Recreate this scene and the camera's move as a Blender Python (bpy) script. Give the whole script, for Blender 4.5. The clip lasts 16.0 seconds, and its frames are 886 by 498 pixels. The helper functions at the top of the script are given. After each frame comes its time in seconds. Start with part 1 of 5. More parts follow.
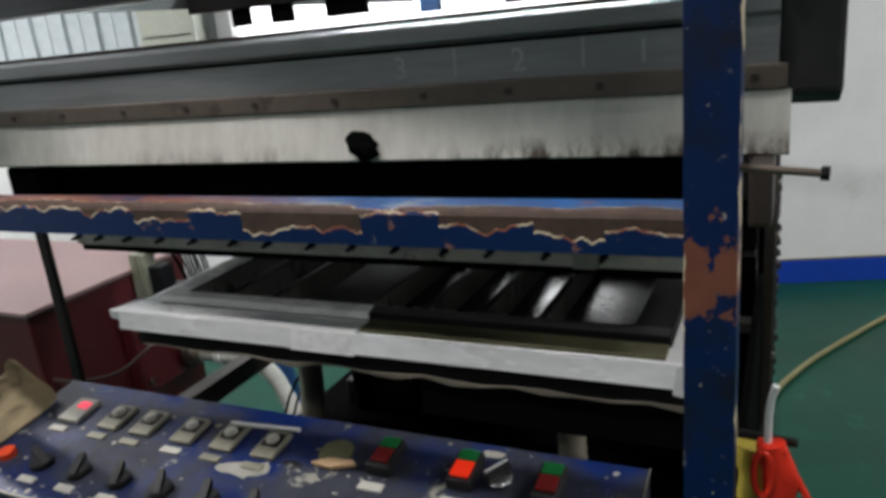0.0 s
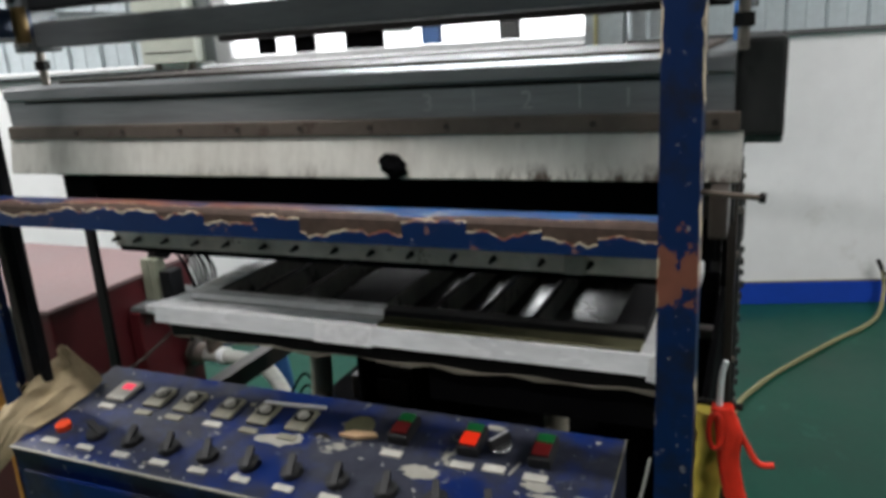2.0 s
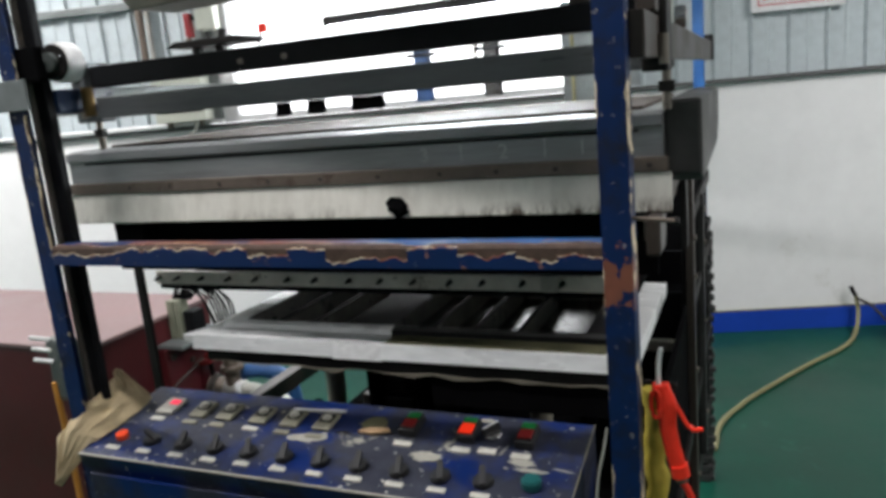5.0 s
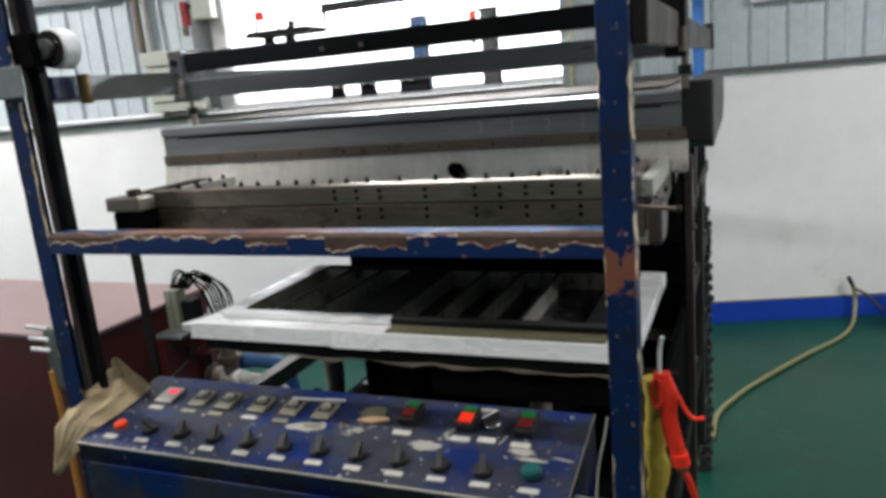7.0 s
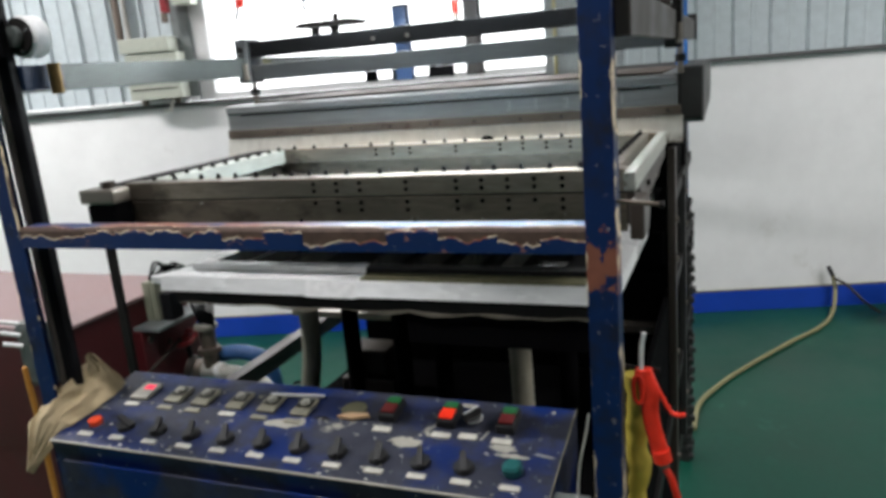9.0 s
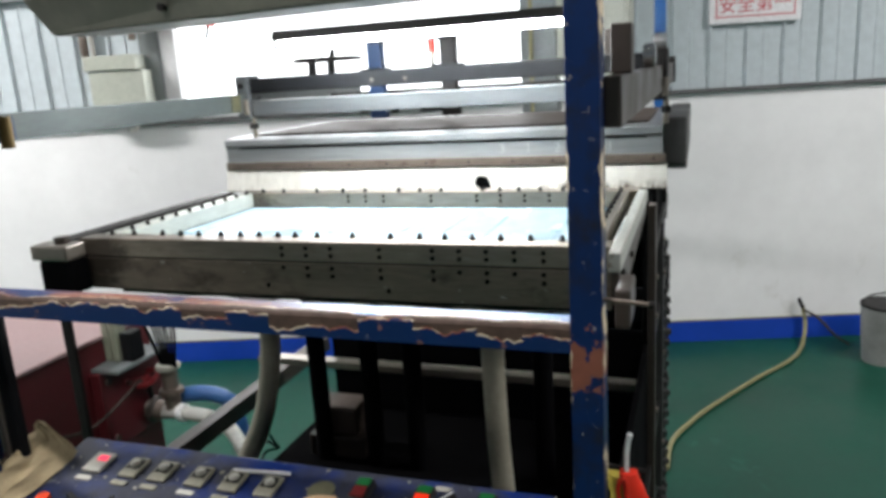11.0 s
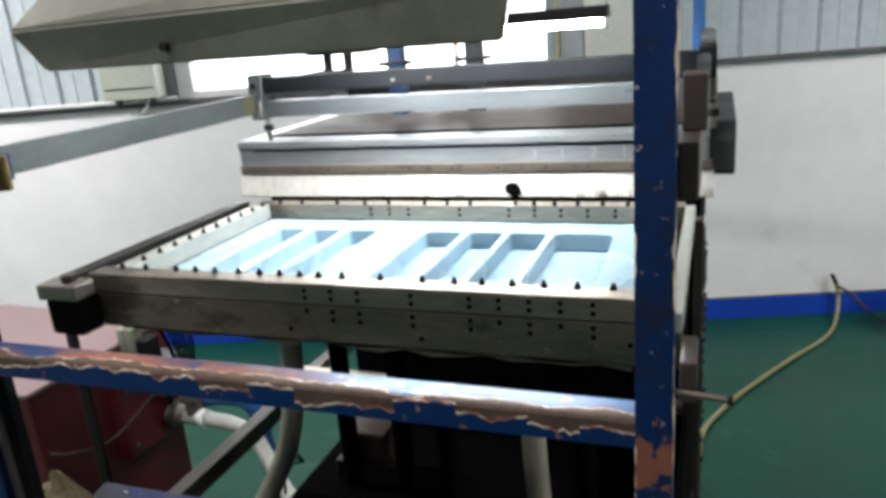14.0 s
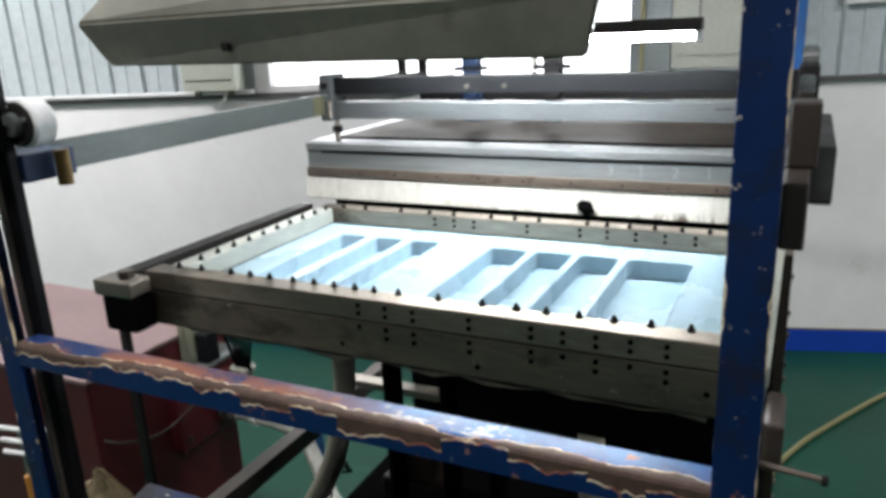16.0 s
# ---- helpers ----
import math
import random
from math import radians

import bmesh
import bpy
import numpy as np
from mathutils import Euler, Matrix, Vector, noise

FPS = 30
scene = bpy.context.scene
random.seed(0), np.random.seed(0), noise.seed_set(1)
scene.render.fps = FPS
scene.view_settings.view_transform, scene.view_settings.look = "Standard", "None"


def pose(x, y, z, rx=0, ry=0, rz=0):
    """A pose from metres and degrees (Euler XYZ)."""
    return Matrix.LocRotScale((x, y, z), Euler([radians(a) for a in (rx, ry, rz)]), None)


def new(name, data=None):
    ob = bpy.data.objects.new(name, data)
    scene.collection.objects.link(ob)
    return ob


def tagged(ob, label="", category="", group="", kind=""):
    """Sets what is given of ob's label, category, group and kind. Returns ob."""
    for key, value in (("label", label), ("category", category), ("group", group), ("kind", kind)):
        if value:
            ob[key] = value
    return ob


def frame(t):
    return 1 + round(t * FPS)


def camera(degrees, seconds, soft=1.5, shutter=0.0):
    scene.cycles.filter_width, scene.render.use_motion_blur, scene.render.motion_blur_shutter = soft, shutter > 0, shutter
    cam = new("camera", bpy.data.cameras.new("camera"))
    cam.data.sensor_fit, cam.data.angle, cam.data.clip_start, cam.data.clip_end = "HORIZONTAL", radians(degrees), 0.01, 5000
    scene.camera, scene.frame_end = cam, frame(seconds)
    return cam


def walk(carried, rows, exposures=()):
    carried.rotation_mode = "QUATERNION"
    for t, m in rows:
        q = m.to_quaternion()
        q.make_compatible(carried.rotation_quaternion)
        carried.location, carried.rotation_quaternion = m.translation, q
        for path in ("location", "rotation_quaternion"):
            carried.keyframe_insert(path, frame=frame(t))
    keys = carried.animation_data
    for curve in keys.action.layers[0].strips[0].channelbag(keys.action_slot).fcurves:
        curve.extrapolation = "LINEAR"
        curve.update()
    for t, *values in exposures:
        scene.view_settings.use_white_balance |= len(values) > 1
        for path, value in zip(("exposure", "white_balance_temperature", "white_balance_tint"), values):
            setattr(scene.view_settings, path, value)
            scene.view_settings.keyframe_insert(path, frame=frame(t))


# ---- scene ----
cam = camera(61.6, 16.0, soft=3.7, shutter=0.4)
METRES, EYE, TILT, LEAN, TURN = 1.0, 1.50, 0.0, 0.0, 25.9
ROWS = [
    (0.0, 0.0, 0.0, 0.0, -1.66, -16.85, 5.5),
    (0.5, 0.016, -0.0049, -0.0019, -0.66, -16.79, 5.65),
    (1.0, 0.0224, -0.0034, -0.0027, -0.25, -17.41, 5.87),
    (1.5, 0.0024, -0.0407, 0.0055, 0.04, -17.29, 4.45),
    (2.0, -0.0624, -0.1763, 0.0366, -3.18, -15.52, 3.55),
    (2.5, -0.0809, -0.332, 0.0754, -5.68, -11.69, 4.47),
    (3.0, -0.0656, -0.4153, 0.0719, -5.77, -9.99, 4.41),
    (3.5, -0.0667, -0.4414, 0.0736, -4.28, -10.01, 4.38),
    (4.0, -0.0713, -0.433, 0.0698, -3.57, -10.85, 5.04),
    (4.5, -0.071, -0.4312, 0.0693, -3.6, -11.57, 5.02),
    (5.0, -0.0734, -0.4258, 0.0659, -3.76, -12.06, 5.12),
    (7.5, -0.0778, -0.4186, 0.0612, -4.11, -13.05, 4.9),
    (8.0, -0.0682, -0.4208, 0.0615, -4.8, -13.36, 5.14),
    (10.5, -0.0674, -0.3328, 0.1291, -6.08, -14.12, 3.56),
    (11.0, -0.0619, -0.3096, 0.1643, -7.18, -13.39, 3.49),
    (11.5, -0.068, -0.3003, 0.165, -6.68, -13.55, 3.04),
    (12.0, -0.0716, -0.3013, 0.1689, -6.15, -13.8, 3.61),
    (12.5, -0.0713, -0.2943, 0.1767, -6.08, -13.91, 3.18),
    (13.0, -0.0721, -0.2787, 0.184, -5.85, -14.04, 3.14),
    (13.5, -0.076, -0.227, 0.2157, -6.37, -15.17, 2.99),
    (14.0, -0.0716, -0.1569, 0.2865, -6.33, -16.95, 4.56),
    (14.5, -0.0599, -0.1424, 0.3084, -4.31, -16.54, 4.36),
    (15.0, -0.0535, -0.1201, 0.2978, -2.87, -16.81, 1.6),
    (15.5, -0.0491, -0.0893, 0.2992, -1.78, -16.46, 2.54),
    (16.0, -0.0597, -0.075, 0.2945, -0.39, -16.5, 2.54),
]

EXPOSURES = [(0.0, -0.2), (1.5, -0.17), (2.5, -0.02), (3.0, 0.06), (5.2, 0.04), (8.2, 0.0), (10.5, 0.1), (13.0, 0.12), (14.0, 0.04), (15.0, -0.17), (16.0, -0.2)]
walk(cam, [(t, pose(0, 0, EYE, TILT, LEAN, TURN) @ pose(METRES * x, METRES * y, METRES * z, 90 + pitch, roll, yaw)) for t, x, y, z, yaw, pitch, roll in ROWS], EXPOSURES)

# ---- light ----
world = bpy.data.worlds.new("world")
scene.world = world
world.use_nodes = True
sky = world.node_tree.nodes.new("ShaderNodeTexSky")
sky.sky_type, sky.sun_disc = "NISHITA", False
sky.sun_elevation, sky.sun_rotation = radians(35), radians(200)
background = world.node_tree.nodes["Background"]
world.node_tree.links.new(sky.outputs[0], background.inputs[0])
background.inputs[1].default_value = 0.1


def area_lamp(name, m, w, h, watts, colour):
    lamp = bpy.data.lights.new(name, "AREA")
    lamp.shape, lamp.size, lamp.size_y, lamp.energy, lamp.color = "RECTANGLE", w, h, watts, colour
    ob = new(name, lamp)
    ob.matrix_basis = m
    return ob


CEILING = 3.6
COOL = (1.0, 0.978, 0.975)
# unseen lamps added over the hall, beside the window behind the machine
for lx, ly, watts in ((-1.0, 0.0, 62), (-3.0, -1.6, 26), (1.6, -1.6, 14), (3.0, 0.6, 76), (-4.2, 1.2, 150), (2.6, 2.6, 88)):
    area_lamp("hall_fill_light", pose(lx, ly, CEILING - 0.14, 0, 0, 0), 1.2, 0.12, watts, COOL)


# ---- materials ----
class Nodes:
    """A short hand for building a node material."""

    def __init__(self, name):
        self.mat = bpy.data.materials.new(name)
        self.mat.use_nodes = True
        self.tree = self.mat.node_tree
        self.bsdf = self.tree.nodes["Principled BSDF"]
        self.coord = self.add("ShaderNodeTexCoord").outputs["Object"]

    def add(self, kind):
        return self.tree.nodes.new(kind)

    def put(self, socket, value):
        if isinstance(value, bpy.types.NodeSocket):
            self.tree.links.new(value, socket)
        elif isinstance(value, tuple) and len(value) == 3 and socket.type == "RGBA":
            socket.default_value = (*value, 1)
        else:
            socket.default_value = value

    def noise(self, scale, detail=4, rough=0.6, stretch=None, shift=0.0):
        v = self.coord
        if stretch or shift:
            m = self.add("ShaderNodeMapping")
            self.put(m.inputs[0], v)
            m.inputs["Scale"].default_value = stretch or (1, 1, 1)
            m.inputs["Location"].default_value = (shift, shift * 1.7, shift * 0.6)
            v = m.outputs[0]
        n = self.add("ShaderNodeTexNoise")
        self.put(n.inputs["Vector"], v)
        n.inputs["Scale"].default_value, n.inputs["Detail"].default_value, n.inputs["Roughness"].default_value = scale, detail, rough
        return n.outputs["Fac"]

    def math(self, op, a, b=0.0):
        n = self.add("ShaderNodeMath")
        n.operation = op
        self.put(n.inputs[0], a)
        self.put(n.inputs[1], b)
        return n.outputs[0]

    def ramp(self, v, low, high, a=0.0, b=1.0):
        n = self.add("ShaderNodeMapRange")
        for i, x in enumerate((v, low, high, a, b)):
            self.put(n.inputs[i], x)
        return n.outputs[0]

    def mix(self, fac, a, b, how="MIX"):
        n = self.add("ShaderNodeMix")
        n.data_type, n.blend_type = "RGBA", how
        self.put(n.inputs[0], fac)
        self.put(n.inputs[6], a)
        self.put(n.inputs[7], b)
        return n.outputs[2]

    def axis(self, name):
        n = self.add("ShaderNodeSeparateXYZ")
        self.put(n.inputs[0], self.coord)
        return n.outputs[name]

    def bump(self, height, strength=0.2, distance=0.002):
        n = self.add("ShaderNodeBump")
        self.put(n.inputs["Height"], height)
        n.inputs["Strength"].default_value, n.inputs["Distance"].default_value = strength, distance
        self.put(self.bsdf.inputs["Normal"], n.outputs[0])

    def done(self, colour, rough=0.5, metal=0.0, sheen=0.5):
        self.bsdf.inputs["Specular IOR Level"].default_value = sheen
        self.put(self.bsdf.inputs["Base Color"], colour)
        self.put(self.bsdf.inputs["Roughness"], rough)
        self.put(self.bsdf.inputs["Metallic"], metal)
        return self.mat


def shade(c, f):
    return tuple(min(1.0, v * f) for v in c)


def worn(name, colour, rough=0.5, metal=0.0, spread=0.35, scale=6.0, grain=70.0, stain=None, stain_at=0.62, stretch=None, relief=0.15, dirt=0.35, sheen=0.5):
    """A surface with broad patches, fine grain, and stains of another colour."""
    n = Nodes(name)
    broad, fine = n.noise(scale, 5, 0.65, stretch), n.noise(grain, 3, 0.6, stretch, 3.1)
    c = n.mix(n.ramp(broad, 0.3, 0.7), shade(colour, 1 - spread), shade(colour, 1 + spread * 0.6))
    c = n.mix(n.ramp(fine, 0.35, 0.75, 0.0, dirt), c, shade(colour, 0.55))
    if stain:
        c = n.mix(n.ramp(n.noise(scale * 1.7, 7, 0.7, stretch, 9.3), stain_at, stain_at + 0.07), c, stain)
    n.bump(n.math("ADD", fine, broad), relief)
    return n.done(c, n.ramp(broad, 0.3, 0.7, max(0.05, rough - 0.12), min(1.0, rough + 0.12)), metal, sheen)


def plain(name, colour, rough=0.5, metal=0.0, glow=0.0):
    n = Nodes(name)
    fine = n.noise(60, 3)
    if glow:
        n.put(n.bsdf.inputs["Emission Color"], colour)
        n.bsdf.inputs["Emission Strength"].default_value = glow
    n.bump(fine, 0.06)
    return n.done(n.mix(n.ramp(fine, 0.3, 0.7), shade(colour, 0.85), shade(colour, 1.08)), rough, metal)


BLUE, RUST, PRIMER, CREAM = (0.0022, 0.0175, 0.08), (0.105, 0.07, 0.055), (0.28, 0.085, 0.04), (0.72, 0.6, 0.42)


def chipped_blue(name, chip=0.6, scale=7.0, base=BLUE, rough=0.36):
    """Dark blue enamel, flaked in places down to primer and brown steel, with pale flake edges."""
    n = Nodes(name)
    flake = n.noise(scale, 6, 0.62)
    tiny = n.noise(55, 4, 0.7, None, 5.0)
    c = n.mix(n.noise(3.0, 3), shade(base, 0.6), shade(base, 1.45))
    c = n.mix(n.ramp(n.noise(7, 6, 0.75, None, 12.0), 0.46, 0.7, 0.0, 0.55), c, (0.045, 0.044, 0.046))
    c = n.mix(n.ramp(tiny, 0.66, 0.70), c, (0.24, 0.2, 0.2))
    c = n.mix(n.ramp(flake, chip - 0.012, chip - 0.008), c, CREAM)
    c = n.mix(n.ramp(flake, chip, chip + 0.006), c, n.mix(n.ramp(n.noise(20, 4), 0.4, 0.6), RUST, PRIMER))
    n.bump(n.math("ADD", n.ramp(flake, chip - 0.01, chip, 1.0, 0.0), n.math("MULTIPLY", tiny, 0.3)), 0.5, 0.001)
    return n.done(c, n.ramp(flake, chip - 0.01, chip, rough, 0.65), 0.0, 0.3)


def edged_blue(name, centre, half, patch):
    """Post enamel: flaked along both edges to brown steel with a pale rim, and one rust patch low down."""
    n = Nodes(name)
    x, z = n.axis("X"), n.axis("Z")
    rough = n.ramp(n.noise(38, 6, 0.65, (1, 1, 0.6)), 0.3, 0.7, -1.0, 1.0)
    off = n.math("ABSOLUTE", n.math("SUBTRACT", x, centre))
    d = n.math("ADD", n.math("SUBTRACT", off, half - 0.0009), n.math("MULTIPLY", rough, 0.0026))
    d = n.math("SUBTRACT", d, n.ramp(n.noise(6, 4, 0.6, (1, 1, 1.4), 11.0), 0.42, 0.62, 0.0035, -0.001))
    spot = n.math("ABSOLUTE", n.math("SUBTRACT", z, patch))
    spot = n.math("SUBTRACT", n.math("ADD", 0.028, n.math("MULTIPLY", n.ramp(n.noise(26, 7, 0.7, (1, 1, 0.7), 6.0), 0.25, 0.75, -1.0, 1.0), 0.075)), spot)
    tiny = n.noise(70, 4, 0.7, None, 5.0)
    c = n.mix(n.noise(4.0, 4), shade(BLUE, 0.45), shade(BLUE, 1.5))
    c = n.mix(n.ramp(n.noise(9, 6, 0.75, None, 3.0), 0.48, 0.66), c, (0.012, 0.012, 0.017))
    c = n.mix(n.ramp(tiny, 0.655, 0.68), c, (0.4, 0.36, 0.33))
    c = n.mix(n.ramp(n.noise(24, 5, 0.7, None, 14.0), 0.74, 0.76), c, (0.1, 0.055, 0.045))
    c = n.mix(n.ramp(spot, 0.0, 0.004), c, n.mix(n.noise(25, 5), (0.13, 0.05, 0.035), (0.3, 0.11, 0.07)))
    c = n.mix(n.ramp(d, -0.0006, 0.0), c, CREAM)
    c = n.mix(n.ramp(d, 0.0012, 0.0018), c, RUST)
    n.bump(n.math("ADD", n.ramp(d, 0.0, 0.001, 1.0, 0.0), n.math("MULTIPLY", tiny, 0.4)), 0.5, 0.001)
    return n.done(c, n.ramp(n.noise(9, 4), 0.3, 0.7, 0.35, 0.6), 0.0, 0.25)


def worn_bar_paint(name):
    """Blue enamel on an angle bar whose rounded upper edge is worn to brown steel along a ragged line with pale flake
    edges; tube glare is painted on the right of its top.
    """
    n = Nodes(name)
    x, y, z = (n.axis(a) for a in "XYZ")
    combine = n.add("ShaderNodeCombineXYZ")
    n.put(combine.inputs[0], x)
    jag = n.add("ShaderNodeTexNoise")
    n.put(jag.inputs["Vector"], combine.outputs[0])
    jag.inputs["Scale"].default_value, jag.inputs["Detail"].default_value, jag.inputs["Roughness"].default_value = 16.0, 7.0, 0.6
    cells = n.add("ShaderNodeTexWhiteNoise")
    cells.noise_dimensions = "1D"
    n.put(cells.inputs["W"], n.math("FLOOR", n.math("ADD", n.math("MULTIPLY", x, 13.0), n.math("MULTIPLY", jag.outputs["Fac"], 2.0))))
    ragged = n.math("ADD", n.ramp(jag.outputs["Fac"], 0.3, 0.7, -0.75, 0.75), n.math("MULTIPLY", n.math("SUBTRACT", cells.outputs["Value"], 0.5), 1.5))
    # distance walked from the edge: down the front flange, or back over the top flange
    down, back = n.math("MULTIPLY", z, -1.0), y
    away = n.math("MAXIMUM", down, back)
    edge_front = n.math("ADD", 0.0145, n.math("MULTIPLY", ragged, 0.0155))
    edge_top = n.math("ADD", 0.012, n.math("MULTIPLY", n.ramp(n.noise(11, 6, 0.6, None, 4.0), 0.3, 0.7, -1.0, 1.0), 0.013))
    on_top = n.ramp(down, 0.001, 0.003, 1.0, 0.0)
    limit = n.math("ADD", n.math("MULTIPLY", edge_top, on_top), n.math("MULTIPLY", edge_front, n.math("SUBTRACT", 1.0, on_top)))
    d = n.math("SUBTRACT", away, limit)
    left = n.math("MULTIPLY", n.ramp(x, -0.5, -0.36), n.ramp(x, 0.0, 0.2, 1.0, 0.12))
    near = n.ramp(d, 0.01, 0.034, 1.0, 0.35)
    orange = n.math("MULTIPLY", n.math("MULTIPLY", n.math("MULTIPLY", left, near), on_top), n.ramp(n.noise(9, 5, 0.6, None, 8.0), 0.4, 0.46))
    blue = n.mix(n.noise(4.0, 3), shade(BLUE, 0.7), shade(BLUE, 1.5))
    # tube lamp's glare painted as azure and pale patches, among real cream blotches
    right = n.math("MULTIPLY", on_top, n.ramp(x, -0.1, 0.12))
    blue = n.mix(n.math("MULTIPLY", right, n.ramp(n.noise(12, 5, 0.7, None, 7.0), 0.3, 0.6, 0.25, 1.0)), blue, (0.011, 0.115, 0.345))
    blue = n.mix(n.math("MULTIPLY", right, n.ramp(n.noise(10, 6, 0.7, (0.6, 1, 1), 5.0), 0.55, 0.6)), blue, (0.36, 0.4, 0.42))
    blue = n.mix(n.ramp(n.noise(26, 6, 0.7, None, 2.0), 0.61, 0.63), blue, (0.2, 0.1, 0.09))
    blue = n.mix(n.ramp(n.noise(75, 4, 0.7, None, 6.0), 0.665, 0.69), blue, (0.45, 0.4, 0.36))
    blue = n.mix(orange, blue, n.mix(n.noise(22, 4), (0.1, 0.03, 0.02), (0.24, 0.075, 0.03)))
    steel = n.mix(n.ramp(n.noise(40, 5, 0.7), 0.3, 0.7), (0.045, 0.026, 0.019), (0.1, 0.062, 0.047))
    c = n.mix(n.ramp(d, -0.0002, 0.0003), steel, n.mix(n.ramp(n.noise(30, 3), 0.45, 0.6), CREAM, PRIMER))
    c = n.mix(n.ramp(d, 0.0018, 0.0026), c, blue)
    n.bump(n.ramp(d, 0.0, 0.001), 0.6, 0.001)
    return n.done(c, n.math("ADD", n.ramp(d, 0.0, 0.002, 0.6, 0.36), n.math("MULTIPLY", on_top, n.math("SUBTRACT", 0.24, n.math("MULTIPLY", right, 0.3)))), 0.0, 0.42)


def streaked_apron(name):
    """Pale galvanised sheet with brown scorch smears that rise from its lower edge."""
    n = Nodes(name)
    z = n.axis("Z")
    broad, fine = n.noise(4, 5, 0.65), n.noise(50, 3, 0.6, (1.2, 1, 0.35), 3.1)
    c = n.mix(n.ramp(broad, 0.3, 0.7), (0.6, 0.575, 0.52), (0.78, 0.76, 0.7))
    c = n.mix(n.ramp(fine, 0.4, 0.8, 0.0, 0.3), c, (0.3, 0.27, 0.23))
    smear = n.math("MULTIPLY", n.ramp(n.noise(48, 5, 0.7, (1, 1, 0.3), 7.0), 0.42, 0.6), n.math("ADD", n.ramp(n.noise(5, 2, 0.5, (1, 0.01, 0.01), 1.5), 0.4, 0.6, 0.0, 0.6), n.ramp(n.axis("X"), 0.2, 0.36, 0.0, 0.95)))
    rise = n.ramp(z, 0.046, n.math("ADD", 0.052, n.math("MULTIPLY", n.noise(34, 4, 0.65, (1, 1, 0.05)), 0.036)), 1.0, 0.0)
    c = n.mix(n.math("MULTIPLY", smear, rise), c, (0.12, 0.09, 0.07))
    n.bump(fine, 0.06)
    return n.done(c, n.ramp(broad, 0.3, 0.7, 0.34, 0.55), 0.1)


def oily_rail(name, colour, oil):
    """Machined steel with long drag marks and dark oil, thickest at the hinge end."""
    n = Nodes(name)
    broad, fine = n.noise(4, 5, 0.65, (0.5, 1, 2)), n.noise(60, 3, 0.6, (0.3, 1, 2.5), 3.1)
    c = n.mix(n.ramp(broad, 0.3, 0.7), shade(colour, 0.6), shade(colour, 1.25))
    c = n.mix(n.ramp(fine, 0.35, 0.75, 0.0, 0.5), c, shade(colour, 0.4))
    hinge = n.math("ADD", n.ramp(n.axis("X"), -0.5, -0.2, 0.14, 0.0), n.ramp(n.axis("X"), -0.53, -0.42, 0.2, 0.0))
    film = n.math("ADD", n.noise(9, 7, 0.7, (0.8, 1, 1.6), 9.3), hinge)
    c = n.mix(n.ramp(film, oil + 0.08, oil + 0.24, 0.0, 0.72), c, (0.03, 0.025, 0.02))
    c = n.mix(n.ramp(n.noise(90, 3, 0.6, None, 1.0), 0.7, 0.74), c, (0.5, 0.48, 0.44))
    n.bump(n.math("ADD", fine, broad), 0.1)
    return n.done(c, n.ramp(broad, 0.3, 0.7, 0.28, 0.5), 0.7)


def dusty_console(name):
    """Console enamel: navy, rubbed dull and dusty over most of the top, still clean blue in patches, with pale scuffs."""
    n = Nodes(name)
    clean = n.mix(n.noise(5, 3), (0.002, 0.009, 0.06), (0.004, 0.02, 0.12))
    dusty = n.mix(n.ramp(n.noise(26, 5, 0.7, None, 2.0), 0.3, 0.7), (0.01, 0.012, 0.025), (0.028, 0.032, 0.048))
    c = n.mix(n.ramp(n.noise(5.5, 5, 0.65, None, 7.0), 0.42, 0.56), clean, dusty)
    c = n.mix(n.ramp(n.noise(9, 7, 0.75, (1, 1.4, 1), 4.0), 0.63, 0.645), c, (0.24, 0.235, 0.2))
    c = n.mix(n.ramp(n.noise(60, 4, 0.7, None, 5.0), 0.68, 0.7), c, (0.34, 0.33, 0.3))
    n.bump(n.noise(60, 4, 0.7, None, 5.0), 0.25, 0.001)
    return n.done(c, n.ramp(n.noise(5.5, 5, 0.65, None, 7.0), 0.42, 0.56, 0.3, 0.62), 0.0, 0.3)


M = {}
M["floor"] = worn("green_epoxy_floor", (0.003, 0.064, 0.04), 0.4, spread=0.22, scale=1.3, grain=40, stain=(0.012, 0.1, 0.068), stain_at=0.6, relief=0.05, sheen=0.3)
M["white_wall"] = worn("limewashed_wall", (0.82, 0.82, 0.82), 0.85, spread=0.06, scale=1.4, grain=9, stain=(0.71, 0.705, 0.69), stain_at=0.62, relief=0.03, dirt=0.1)
M["skirting"] = worn("blue_skirting_paint", (0.007, 0.055, 0.44), 0.4, spread=0.2, scale=4)
M["sheeting"] = worn("grey_wall_sheeting", (0.52, 0.58, 0.605), 0.45, spread=0.1, scale=1.5, grain=20, relief=0.04)
M["roof"] = worn("pale_roof_sheeting", (0.5, 0.52, 0.53), 0.6, spread=0.1, scale=1.2)
M["ledge"] = worn("dark_ledge", (0.1, 0.1, 0.1), 0.7)
M["frame_white"] = worn("white_window_paint", (0.75, 0.75, 0.75), 0.4, spread=0.06)
M["blue"] = chipped_blue("chipped_blue_paint", 0.665)
M["blue_post"] = edged_blue("blue_post_paint", 0.5452, 0.0208, 1.28)
M["blue_post_left"] = edged_blue("blue_side_post_paint", -0.5632, 0.0198, 0.2)
M["blue_bar"] = worn_bar_paint("ragged_blue_bar_paint")
M["blue_panel"] = dusty_console("blue_console_paint")
M["blue_far"] = worn("plain_blue_paint", (0.01, 0.035, 0.1), 0.45)
